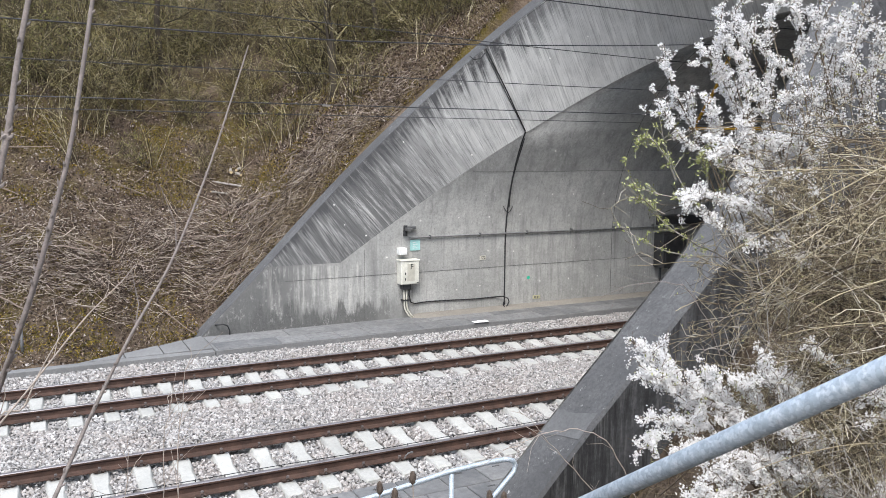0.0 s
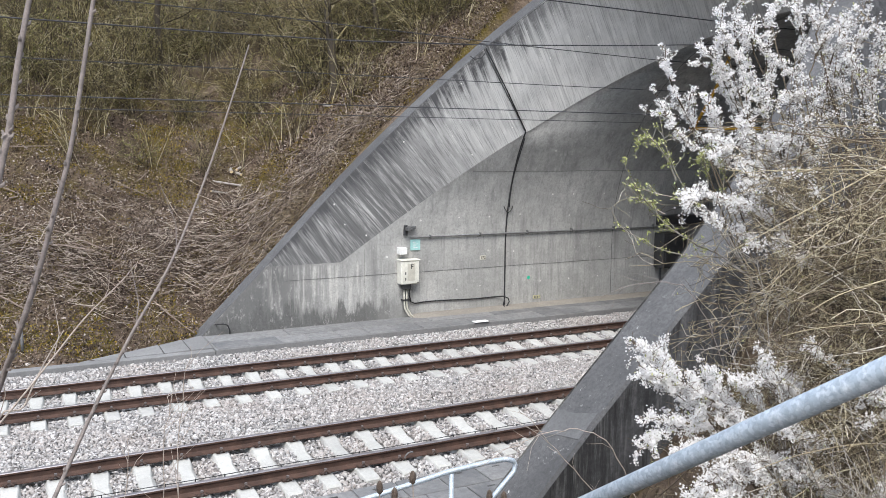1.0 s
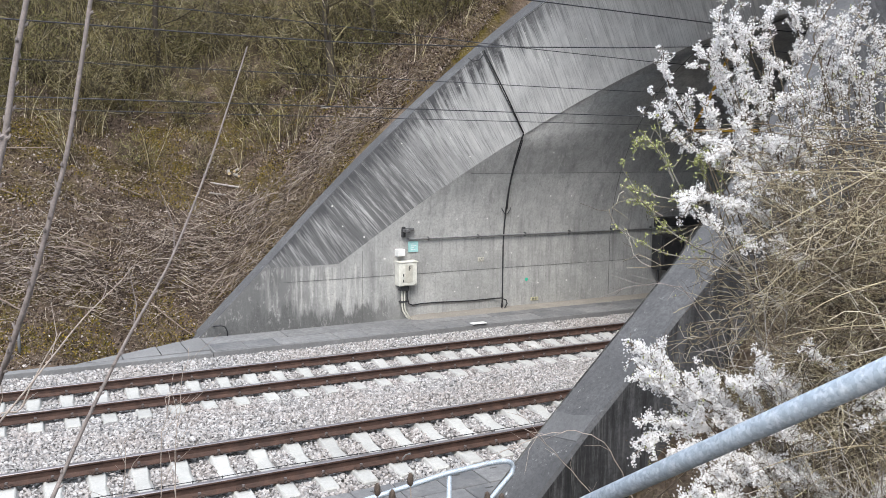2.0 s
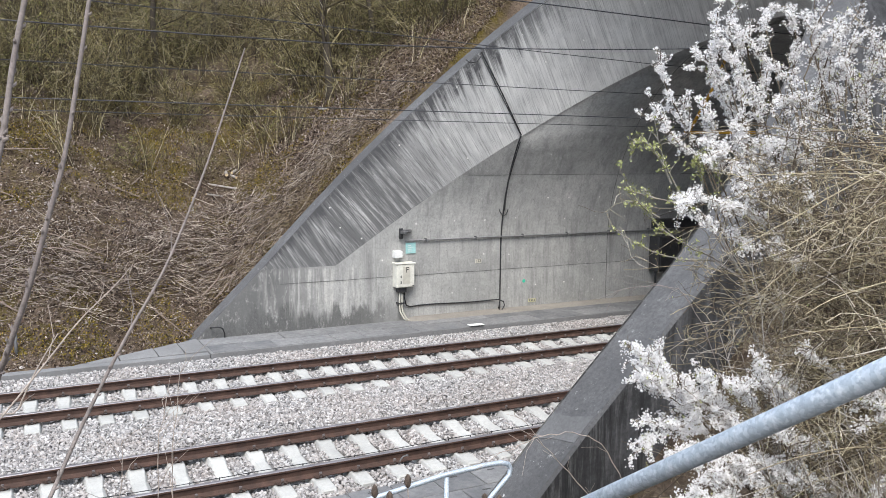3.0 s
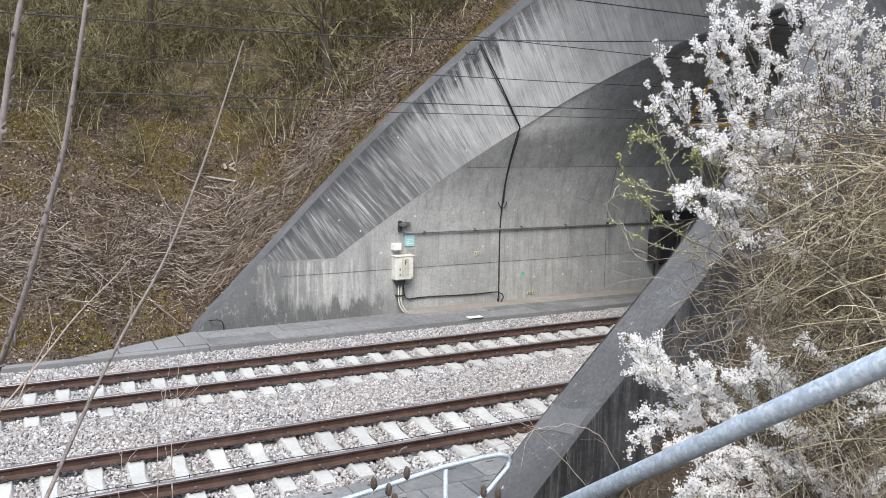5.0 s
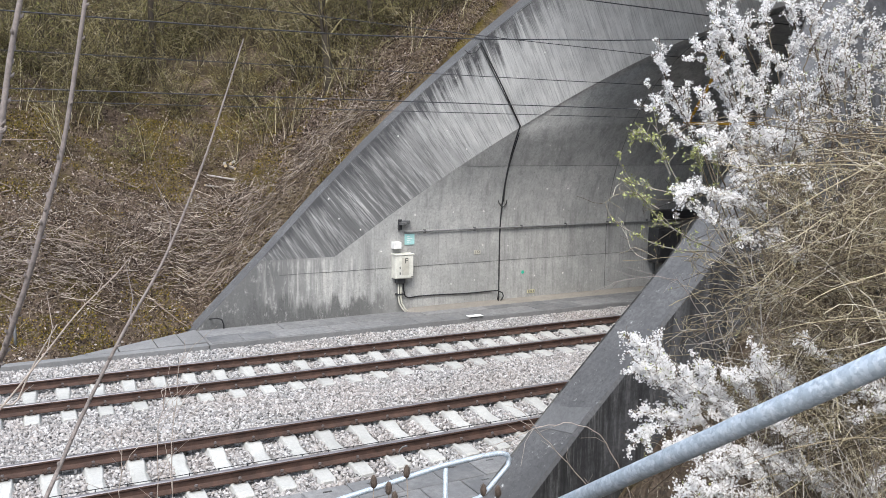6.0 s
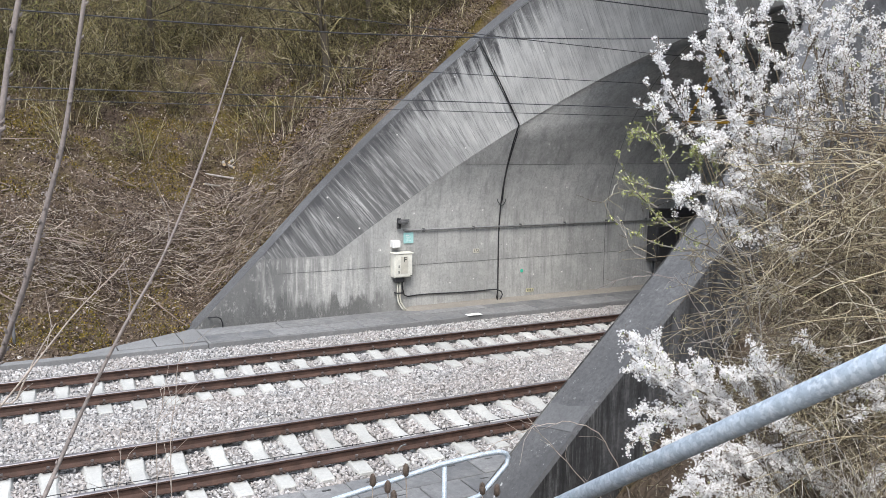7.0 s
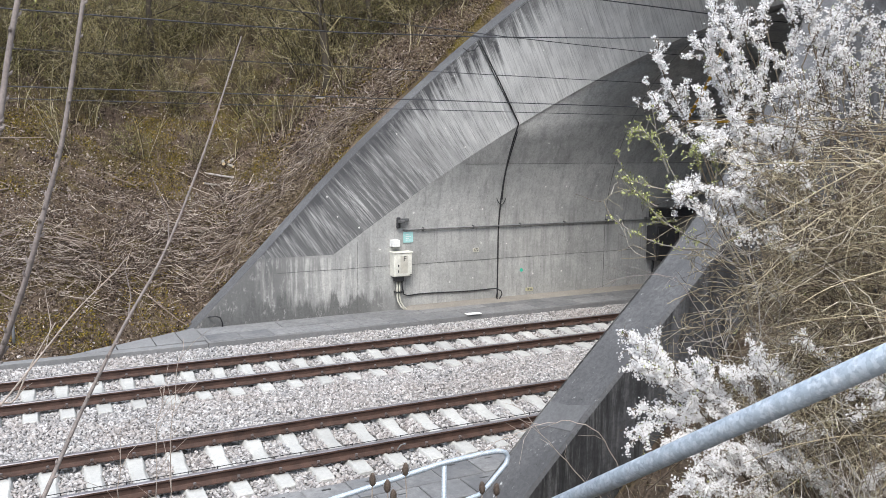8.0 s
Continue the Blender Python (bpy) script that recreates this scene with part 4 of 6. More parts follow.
    p.box((13.57, YC + wall_y(0.35) - 0.016, 0.295), (13.83, YC + wall_y(0.35) - 0.002, 0.395), bevel=0.002)
    plate = p.ob("kilometre_plate", M_YELLOW)
    tagged(plate, "small yellow number plate low on the tunnel wall", "sign")
    for k in range(4):
        b = Geo()
        b.box((13.605 + 0.055 * k, YC + wall_y(0.35) - 0.019, 0.315), (13.63 + 0.055 * k, YC + wall_y(0.35) - 0.0165, 0.375))
        b.ob("print_bar", M_CLIPGREY, plate)
    d = Geo()
    d.tube([(13.41, YC + wall_y(0.93) - 0.012, 0.93), (13.41, YC + wall_y(0.93) + 0.002, 0.93)], 0.05, 20)
    tagged(d.ob("reflector", M_GREEN), "round green reflector disc on the tunnel wall", "reflector")
    # dark cabinets deeper in
    cab = thing("wall_cabinet", "dark grey electrical cabinet hung on the tunnel wall", "cabinet")
    g = Geo()
    g.box((18.0, 7.05, 0.98), (18.95, 7.50, 2.06), bevel=0.02)
    g.ob("body", M_DARK, cab)
    g = Geo()
    g.box((18.06, 7.02, 1.04), (18.89, 7.048, 2.0), bevel=0.01)
    g.ob("door", M_DARK, cab)
    for x in (18.12, 18.5):
        c = Geo()
        c.tube([(x, 7.3, 0.99), (x, 7.3, 0.75), (x + 0.04, 7.34, 0.5), (x + 0.05, 7.36, 0.12)], 0.035, 8)
        c.ob("conduit_leg", M_DARK, cab, smooth=True)
    g = Geo()
    g.box((18.05, 7.2, 2.30), (19.8, 7.5, 2.60), bevel=0.015)
    tagged(g.ob("cable_tray", M_DARK), "dark cable tray box above the wall cabinet", "cable tray")
    g = Geo()
    g.box((18.45, 7.15, 2.07), (18.62, 7.45, 2.31), bevel=0.01)
    tagged(g.ob("connection_box", M_CLIPGREY), "small light grey connection box on top of the cabinet", "connection box")
    # yellow registration bracket under the vault
    br = thing("catenary_bracket", "yellow insulated bracket under the tunnel vault", "bracket")
    g = Geo()
    g.tube([(17.5, 4.12, 7.30), (17.5, 4.75, 6.2), (17.5, 5.46, 5.23)], 0.045, 8)
    g.ob("strut", M_ORANGE, br, smooth=True)
    g = Geo()
    g.tube([(17.5, 5.62, 5.22), (17.5, 4.3, 5.20), (17.5, 3.1, 5.18)], 0.045, 8)
    g.ob("arm", M_ORANGE, br, smooth=True)


build_wall_details()
build_wall_fittings()


# ---- along the tracks ----
def build_track_cables():
    for y, z, lab in ((-0.92, -0.01, "near"), (3.45, -0.01, "far")):
        c = thing("track_cable", "thin dark cable clipped across the sleepers of the track", "cable", "track cables")
        g = Geo()
        g.tube([(x, y + 0.015 * math.sin(x * 0.9), z + 0.006 * math.sin(x * 2.2)) for x in np.linspace(-20, 40, 160)], 0.0065, 6)
        g.ob("line", M_BLACK, c, smooth=True)
        b = Geo()
        b.box((-0.007, -0.008, -0.05), (0.007, 0.008, 0.008), bevel=0.002)
        clip = b.mesh("cable_clip", M_BLACK)
        x = -3.0
        while x < 16:
            k = new("cable_clip", clip)
            k.parent = c
            k.location = (x, y + 0.015 * math.sin(x * 0.9), z + 0.002)
            x += 0.41


def build_hoop():
    h = thing("guard_rail", "bent galvanised tube guard rail beside the walkway covers", "guard rail")
    ctrl = [(1.9, -5.50, 1.24), (2.60, -5.57, 1.34), (3.22, -5.66, 1.46), (3.80, -5.75, 1.58), (4.20, -5.83, 1.635), (4.36, -5.862, 1.645), (4.43, -5.88, 1.625), (4.455, -5.885, 1.58), (4.43, -5.90, 1.52), (4.33, -5.92, 1.45), (4.18, -5.945, 1.34), (4.08, -5.96, 1.285), (3.96, -5.965, 1.27), (3.3, -5.90, 1.10), (2.6, -5.82, 0.95)]
    g = Geo()
    pts = []
    for i in range(len(ctrl) - 1):
        a, b = Vector(ctrl[i]), Vector(ctrl[i + 1])
        pts += [a, a.lerp(b, 0.5)]
    g.tube(pts + [Vector(ctrl[-1])], 0.0245, 14)
    g.ob("tube", M_GALV, h, smooth=True)
    for x, y, z in ((3.82, -5.755, 1.56), (2.0, -5.52, 1.24)):
        p = Geo()
        p.tube([(x, y, z), (x, y, 0.04)], 0.0245, 14)
        p.ob("post", M_GALV, h, smooth=True)


def build_bond_stub():
    g = Geo()
    g.tube([(5.24, -1.52, -0.10), (5.26, -1.55, -0.01), (5.28, -1.555, 0.05), (5.32, -1.56, 0.095), (5.37, -1.56, 0.102)], 0.011, 8)
    g.tube([(5.365, -1.56, 0.102), (5.40, -1.56, 0.100)], 0.017, 8)
    tagged(g.ob("bond_cable", M_CLIPGREY, smooth=True), "short bent grey cable end beside the rail", "cable")


build_track_cables()
build_bond_stub()
build_hoop()


# ---- plants: builders ----
def prisms(paths, radii, sides=3):
    """Thin tubes along many equal-length paths: (n, k, 3) and (n, k)."""
    n, k, _ = paths.shape
    d = np.empty_like(paths)
    d[:, 1:-1] = paths[:, 2:] - paths[:, :-2]
    d[:, 0], d[:, -1] = paths[:, 1] - paths[:, 0], paths[:, -1] - paths[:, -2]
    d /= np.linalg.norm(d, axis=2, keepdims=True) + 1e-9
    ref = np.where(np.abs(d[:, :1, 2:3]) > 0.8, np.array([1.0, 0, 0]), np.array([0, 0, 1.0]))
    u = np.cross(d, np.broadcast_to(ref, d.shape))
    u /= np.linalg.norm(u, axis=2, keepdims=True) + 1e-9
    w = np.cross(d, u)
    a = np.arange(sides) * 2 * np.pi / sides
    v = paths[:, :, None] + (u[:, :, None] * np.cos(a)[:, None] + w[:, :, None] * np.sin(a)[:, None]) * radii[:, :, None, None]
    i = np.arange(n)[:, None, None] * k * sides + np.arange(k - 1)[None, :, None] * sides
    j = np.arange(sides)[None, None]
    jn = (j + 1) % sides
    f = np.stack([i + j, i + jn, i + sides + jn, i + sides + j], -1)
    return v.reshape(-1, 3), f.reshape(-1, 4)


class Sprigs:
    """Gathers tubes and cards into one mesh of quads."""

    def __init__(self):
        self.v, self.f, self.n = [], [], 0

    def add(self, v, f):
        self.v.append(v)
        self.f.append(f + self.n)
        self.n += len(v)

    def twigs(self, paths, r0, r1, sides=3):
        k = paths.shape[1]
        r0 = np.broadcast_to(np.asarray(r0, float), (len(paths),))
        r1 = np.broadcast_to(np.asarray(r1, float), (len(paths),))
        t = np.linspace(0, 1, k)
        self.add(*prisms(paths, r0[:, None] * (1 - t) + r1[:, None] * t, sides))

    def mesh(self, name, mat):
        return quad_mesh(name, np.concatenate(self.v), np.concatenate(self.f), mat)


def unit(v):
    return v / (np.linalg.norm(v, axis=-1, keepdims=True) + 1e-9)


def grow(rnd, start, way, length, k=5, wobble=0.15, lift=0.0):
    """Wandering paths from start along way."""
    n = len(start)
    p = np.empty((n, k, 3))
    p[:, 0] = start
    d = unit(way)
    for i in range(1, k):
        d = unit(d + rnd.normal(0, wobble, (n, 3)) + np.array([0, 0, lift]))
        p[:, i] = p[:, i - 1] + d * (length / (k - 1))[:, None]
    return p


def along(rnd, paths, count, lo=0.2, hi=1.0):
    """Random spots on the paths with the way of the path there."""
    n, k, _ = paths.shape
    i = rnd.integers(0, n, count)
    t = rnd.uniform(lo, hi, count) * (k - 1) * 0.999
    s = t.astype(int)
    a, b = paths[i, s], paths[i, s + 1]
    return a + (b - a) * (t - s)[:, None], unit(b - a)


def flowers(rnd, spots, size):
    """Five-petalled blossoms that face at random."""
    n = len(spots)
    nrm = unit(rnd.normal(size=(n, 3)) + np.array([-0.8, -0.9, 0.8]))
    u = unit(np.cross(nrm, rnd.normal(size=(n, 3))))
    w = np.cross(nrm, u)
    s = size * rnd.uniform(0.7, 1.25, n)
    vs = []
    for q in range(5):
        a = 2 * np.pi * q / 5
        def ring(r, da, lift):
            return spots + (u * np.cos(a + da) + w * np.sin(a + da)) * (r * s)[:, None] + nrm * (lift * s)[:, None]
        vs.append(np.stack([ring(0.06, 0, 0), ring(0.42, -0.5, 0.12), ring(0.56, 0, 0.2), ring(0.42, 0.5, 0.12)], 1))
    v = np.stack(vs, 1).reshape(-1, 3)
    return v, np.arange(len(v)).reshape(-1, 4)


def leaves(rnd, spots, size, up=0.4):
    """Small pointed leaves, folded a little along the rib."""
    n = len(spots)
    d = unit(rnd.normal(size=(n, 3)) + np.array([0, 0, up]))
    w = unit(np.cross(d, rnd.normal(size=(n, 3))))
    s = (size * rnd.uniform(0.6, 1.3, n))[:, None]
    h = np.cross(d, w)
    v = np.stack([spots, spots + d * s * 0.5 + w * s * 0.26 + h * s * 0.08, spots + d * s, spots + d * s * 0.5 - w * s * 0.26 + h * s * 0.08], 1).reshape(-1, 3)
    return v, np.arange(len(v)).reshape(-1, 4)


def twig_material(name, stops, rough=0.85):
    m = Mat(name, rough, spec=0.25)
    c = m.ramp(m.island(), stops)
    c = m.mix(m.math("MULTIPLY", m.ramp(m.noise(25.0, 4, 0.7), [(0.4, 0.0), (0.7, 1.0)]), 0.45), c, (0.05, 0.042, 0.032))
    m.color(c).bump(m.noise(120.0, 3), 0.3, 0.002)
    return m.m


def petal_material():
    """Thin white petals that pass part of the light."""
    m = Mat("white_petals", 0.6, spec=0.3)
    c = m.ramp(m.island(), [(0.0, (0.84, 0.83, 0.82)), (0.7, (0.93, 0.92, 0.91)), (1.0, (0.94, 0.91, 0.91))])
    m.color(c)
    thin = m.node("ShaderNodeBsdfTranslucent")
    m.put(thin, "Color", c)
    both = m.node("ShaderNodeMixShader", Fac=0.45)
    m.t.links.new(m.b.outputs["BSDF"], both.inputs[1])
    m.t.links.new(thin.outputs["BSDF"], both.inputs[2])
    m.t.links.new(both.outputs["Shader"], m.t.nodes["Material Output"].inputs["Surface"])
    return m.m


M_PETAL = petal_material()
M_BUSH = twig_material("grey_brown_twigs", [(0.0, (0.10, 0.075, 0.055)), (0.5, (0.20, 0.16, 0.115)), (1.0, (0.32, 0.27, 0.21))])
M_BRAMBLE = twig_material("olive_brown_canes", [(0.0, (0.04, 0.032, 0.026)), (0.34, (0.17, 0.132, 0.094)), (0.62, (0.39, 0.33, 0.21)), (0.85, (0.54, 0.48, 0.33)), (1.0, (0.74, 0.68, 0.60))])
M_BLEACHED = twig_material("bleached_twigs", [(0.0, (0.24, 0.215, 0.19)), (0.5, (0.38, 0.35, 0.31)), (1.0, (0.48, 0.45, 0.41))])
M_BRUSH = twig_material("thicket_twigs", [(0.0, (0.02, 0.016, 0.011)), (0.4, (0.085, 0.068, 0.038)), (0.7, (0.25, 0.21, 0.092)), (0.88, (0.44, 0.385, 0.20)), (1.0, (0.74, 0.66, 0.50))])
M_BARK = twig_material("tree_bark", [(0.0, (0.035, 0.028, 0.021)), (1.0, (0.085, 0.07, 0.052))])
M_STICK = twig_material("dead_sticks", [(0.0, (0.03, 0.021, 0.018)), (0.35, (0.075, 0.05, 0.04)), (0.58, (0.26, 0.205, 0.17)), (0.82, (0.52, 0.44, 0.375)), (1.0, (0.76, 0.67, 0.56))])
M_STRAW = twig_material("dead_grass", [(0.0, (0.06, 0.042, 0.026)), (0.5, (0.20, 0.15, 0.09)), (1.0, (0.42, 0.34, 0.22))])
M_LITTER = twig_material("leaf_litter", [(0.0, (0.012, 0.008, 0.006)), (0.45, (0.085, 0.053, 0.037)), (0.75, (0.25, 0.185, 0.145)), (0.93, (0.40, 0.33, 0.285)), (1.0, (0.60, 0.53, 0.48))])
M_MOSS = twig_material("moss_and_grass", [(0.0, (0.075, 0.066, 0.012)), (0.45, (0.17, 0.135, 0.019)), (0.8, (0.27, 0.185, 0.03)), (1.0, (0.36, 0.255, 0.055))])
M_SPRING = twig_material("spring_leaves", [(0.0, (0.27, 0.30, 0.10)), (0.6, (0.42, 0.45, 0.17)), (1.0, (0.58, 0.60, 0.30))])
M_DULL = twig_material("dull_evergreen_leaves", [(0.0, (0.06, 0.075, 0.022)), (0.5, (0.17, 0.18, 0.05)), (1.0, (0.42, 0.41, 0.12))])
M_CHALK = stone_material("chalk_rubble", (0.18, 0.155, 0.14), (0.52, 0.48, 0.45), (0.34, 0.28, 0.245))
M_STEM = simple("grey_stem_bark", (0.21, 0.18, 0.165), 0.8, var=0.3, scale=30.0, fine=160.0)
M_PALE = simple("pale_dry_stalk", (0.33, 0.28, 0.24), 0.8, var=0.25, scale=30.0, fine=160.0)
M_TEASEL = simple("brown_seed_head", (0.09, 0.067, 0.052), 0.9, var=0.35, scale=60.0, fine=200.0, bump=0.8)
M_CUT = simple("pale_cut_wood", (0.55, 0.43, 0.26), 0.8)


def on_ground(p, lift=0.0):
    return np.stack([p[:, 0], p[:, 1], np.array([ground_z(x, y) for x, y in p[:, :2]]) + lift], 1)


# ---- the far hillside ----
def litter_spots(rnd, n, x0, x1, y0, y1, scale, lo, seed):
    p = np.stack([rnd.uniform(x0, x1, n * 3), rnd.uniform(y0, y1, n * 3)], 1)
    k = np.array([noise.noise((x * scale, y * scale, seed)) for x, y in p])
    edge = np.array([6.45 + 1.35 * smooth_mix(0.8, 4.1, x) if x < 4.2 else 8.4 - 1.6 * smooth_mix(9, 14, x) for x in p[:, 0]])
    ok = (k > lo) & (p[:, 1] > edge) & (p[:, 1] < 34)
    return on_ground(p[ok][:n])


PILES = ((0.6, 9.6, 2.6, 1.3, 1.25), (4.6, 11.2, 1.9, 1.3, 1.0), (6.3, 10.6, 1.4, 1.5, 0.9), (8.2, 10.3, 1.6, 1.4, 0.9), (3.0, 10.1, 1.6, 0.7, 0.85), (9.6, 9.3, 1.3, 0.9, 0.6), (6.0, 8.9, 1.6, 0.6, 0.6), (6.4, 12.6, 1.0, 0.6, 0.7))


def piled(x, y):
    """How thickly cut brushwood lies at a spot, 0 to 1."""
    k = max(w * math.exp(-((x - a) / rx) ** 2 - ((y - b) / ry) ** 2) for a, b, rx, ry, w in PILES)
    return min(1.0, max(0.0, k * 1.25 + 0.45 * noise.noise((x * 0.9, y * 0.9, 5.5)) - 0.1))


def wooded(x):
    """Where the thicket begins, going up the hill."""
    marks = ((-6, 14.8), (0.3, 14.9), (2.6, 15.6), (5.3, 16.0), (7.6, 15.4), (8.8, 13.2), (9.7, 12.7), (10.4, 12.3), (11.3, 10.2), (12.6, 9.4), (25, 10.0))
    for (a, p), (b, q) in zip(marks, marks[1:]):
        if x < b:
            return p + (q - p) * (x - a) / (b - a)
    return 10.0


def contour(p):
    """The level heading of the slope at each spot."""
    gx = np.array([ground_z(x + 0.5, y) - ground_z(x - 0.5, y) for x, y in p[:, :2]])
    gy = np.array([ground_z(x, y + 0.5) - ground_z(x, y - 0.5) for x, y in p[:, :2]])
    return np.arctan2(-gx, gy)


def laid(rnd, p, heading, length, k=5, wobble=0.12, lift=0.02, tilt=0.08):
    """Paths that lie on the slope along a heading."""
    q = p + np.stack([np.cos(heading), np.sin(heading), np.zeros(len(p))], 1) * length[:, None]
    rise = np.array([ground_z(x, y) for x, y in q[:, :2]]) - np.array([ground_z(x, y) for x, y in p[:, :2]])
    way = np.stack([np.cos(heading), np.sin(heading), rise / length + rnd.normal(0, tilt, len(p))], 1)
    return grow(rnd, p + np.array([0, 0, lift]), way, length, k, wobble)


def hill_spots(rnd, n, x0, x1, y1, chance):
    """Spots on the open hillside, each kept with the chance given for it."""
    p = litter_spots(rnd, n, x0, x1, 6.4, y1, 0.5, -2.0, 1.0)
    keep = np.array([chance(x, y) for x, y in p[:, :2]]) > rnd.random(len(p))
    return p[keep]


def build_hill_litter():
    rnd = np.random.default_rng(21)
    # brushwood in heaps: layer on layer of thin sticks, mostly along the slope
    s = Sprigs()
    for n, ln, rr, high in ((36000, (0.16, 0.5), (0.0045, 0.0078), 0.30), (7000, (0.4, 0.95), (0.0055, 0.010), 0.34)):
        p = hill_spots(rnd, n, -3.5, 12.5, 15, lambda x, y: piled(x, y) ** 1.3 * 0.8 + 0.05)
        heap = np.array([piled(x, y) for x, y in p[:, :2]])
        turn = np.array([noise.noise((x * 0.9, y * 0.9, 8.8)) for x, y in p[:, :2]])
        a = contour(p) + turn * 1.3 + rnd.normal(0, 0.55, len(p)) + np.pi * rnd.integers(0, 2, len(p))
        path = laid(rnd, p, a, rnd.uniform(*ln, len(p)), 5, 0.14, 0.02, 0.14)
        path[:, :, 2] += (heap * high * rnd.random(len(p)))[:, None]
        r = rnd.uniform(*rr, len(p))
        s.twigs(path, r, r * 0.5)
    tagged(new("fallen_sticks", s.mesh("fallen_sticks", M_STICK)), "drifts of dry cut sticks and brushwood on the hillside", "brushwood", kind="stuff")
    # the thick ones lie singly
    p = hill_spots(rnd, 420, -3, 11, 14.0, lambda x, y: 0.08 + 0.5 * piled(x, y))[:170]
    path = laid(rnd, p, contour(p) + rnd.normal(0, 0.8, len(p)), rnd.uniform(0.6, 1.5, len(p)), 6, 0.10, 0.12, 0.14)
    for q in range(len(p)):
        b = Sprigs()
        r = rnd.uniform(0.012, 0.026)
        b.twigs(path[q:q + 1] - p[q], r, r * 0.6, 7)
        o = new("fallen_branch", b.mesh("fallen_branch", M_STICK))
        o.location = p[q]
        tagged(o, "bare cut branch lying among the brushwood on the slope", "branch", "fallen branches")
    # matted dead grass, thickest on the strip above the parapet
    g = Sprigs()
    def strip(x, y):
        return (0.9 if x > 4.6 and y < 8.4 + 2.2 * smooth_mix(4.6, 7, x) - 1.2 * smooth_mix(9, 13, x) else 0.5) * (0.7 + 0.6 * noise.noise((x * 0.8, y * 0.8, 2.0)))
    p = np.concatenate([hill_spots(rnd, 70000, -3, 15, 16.5, strip), hill_spots(rnd, 16000, 4.5, 13, 11.5, strip)])
    way = rnd.normal(0, 0.75, (len(p), 3)) + np.array([-0.25, -0.35, 0.25])
    g.twigs(grow(rnd, p, way, rnd.uniform(0.12, 0.40, len(p)), 4, 0.18, -0.22), rnd.uniform(0.004, 0.0075, len(p)), 0.002)
    tagged(new("dead_grass", g.mesh("dead_grass", M_STRAW)), "flattened straw-coloured dead grass on the hillside", "grass", kind="stuff")
    # moss cushions
    m = Sprigs()
    def mossy(x, y):
        return (1.0 - 0.75 * piled(x, y)) * smooth_mix(0.02, 0.14, noise.noise((x * 0.75, y * 0.75, 31.0)) + (0.10 if y < 9.2 or y > 12 else -0.02))
    p = hill_spots(rnd, 32000, -3.5, 10.5, 17, mossy)
    p = np.repeat(p, 6, 0) + rnd.normal(0, 0.05, (len(p) * 6, 3)) * np.array([1, 1, 0.25])
    m.add(*leaves(rnd, p, 0.055, 0.8))
    tagged(new("moss", m.mesh("moss", M_MOSS)), "ochre green moss and short grass between the sticks", "moss", kind="stuff")
    # fallen leaves: a pinkish carpet under the trees and round the heaps
    l = Sprigs()
    def carpet(x, y):
        wood = smooth_mix(7.6, 9.2, x) * smooth_mix(8.2, 9.6, y + 0.3 * (x - 9))
        return min(1.0, 0.75 + wood + 0.55 * piled(x, y) + (0.35 if x < 2.2 and 8.4 < y < 11 else 0.0))
    p = np.concatenate([hill_spots(rnd, 110000, -3.5, 15, 19, carpet), hill_spots(rnd, 26000, 7.5, 13.5, 14.5, carpet)])
    l.add(*leaves(rnd, p + np.array([0, 0, 0.025]), 0.076, 0.2))
    tagged(new("leaf_litter", l.mesh("leaf_litter", M_LITTER)), "brown and pinkish fallen leaves on the hillside", "leaf litter", kind="stuff")
    p = np.concatenate([litter_spots(rnd, 7000, -3, 10, 6.4, 14, 0.9, 0.2, 51.0), litter_spots(rnd, 2500, -3, 13, 6.4, 17, 0.6, -0.1, 52.0)])
    tagged(new("chalk_rubble", stone_cloud("chalk_rubble", M_CHALK, p + np.array([0, 0, 0.02]), 0.014 + 0.055 * rnd.random(len(p)) ** 5, rnd)), "pale chalk lumps scattered over the earth", "rubble", kind="stuff")


def brush_mesh(seed, height, spread, stems, twigs, leafy):
    rnd = np.random.default_rng(seed)
    s = Sprigs()
    base = np.stack([rnd.normal(0, 0.22, stems), rnd.normal(0, 0.22, stems), np.full(stems, -0.1)], 1)
    way = np.stack([rnd.normal(0, spread, stems), rnd.normal(0, spread, stems) - 0.1, np.ones(stems)], 1)
    main = grow(rnd, base, way, height * rnd.uniform(0.6, 1.1, stems), 8, 0.10, 0.02)
    s.twigs(main, rnd.uniform(0.010, 0.020, stems), 0.004)
    a, d = along(rnd, main, twigs, 0.12, 0.98)
    sub = grow(rnd, a, d + rnd.normal(0, 0.7, d.shape), height * rnd.uniform(0.12, 0.42, twigs), 5, 0.20, -0.02)
    s.twigs(sub, rnd.uniform(0.006, 0.011, twigs), 0.004)
    a, d = along(rnd, sub, twigs * 2, 0.15, 1.0)
    fine = grow(rnd, a, d + rnd.normal(0, 0.8, d.shape), height * rnd.uniform(0.05, 0.18, twigs * 2), 3, 0.25, 0.0)
    s.twigs(fine, 0.0065, 0.0035)
    lv = Sprigs()
    a, d = along(rnd, fine, int(twigs * leafy), 0.3, 1.0)
    lv.add(*leaves(rnd, a, 0.06))
    return s.mesh("stems", M_BRUSH), lv.mesh("leaves", M_DULL)


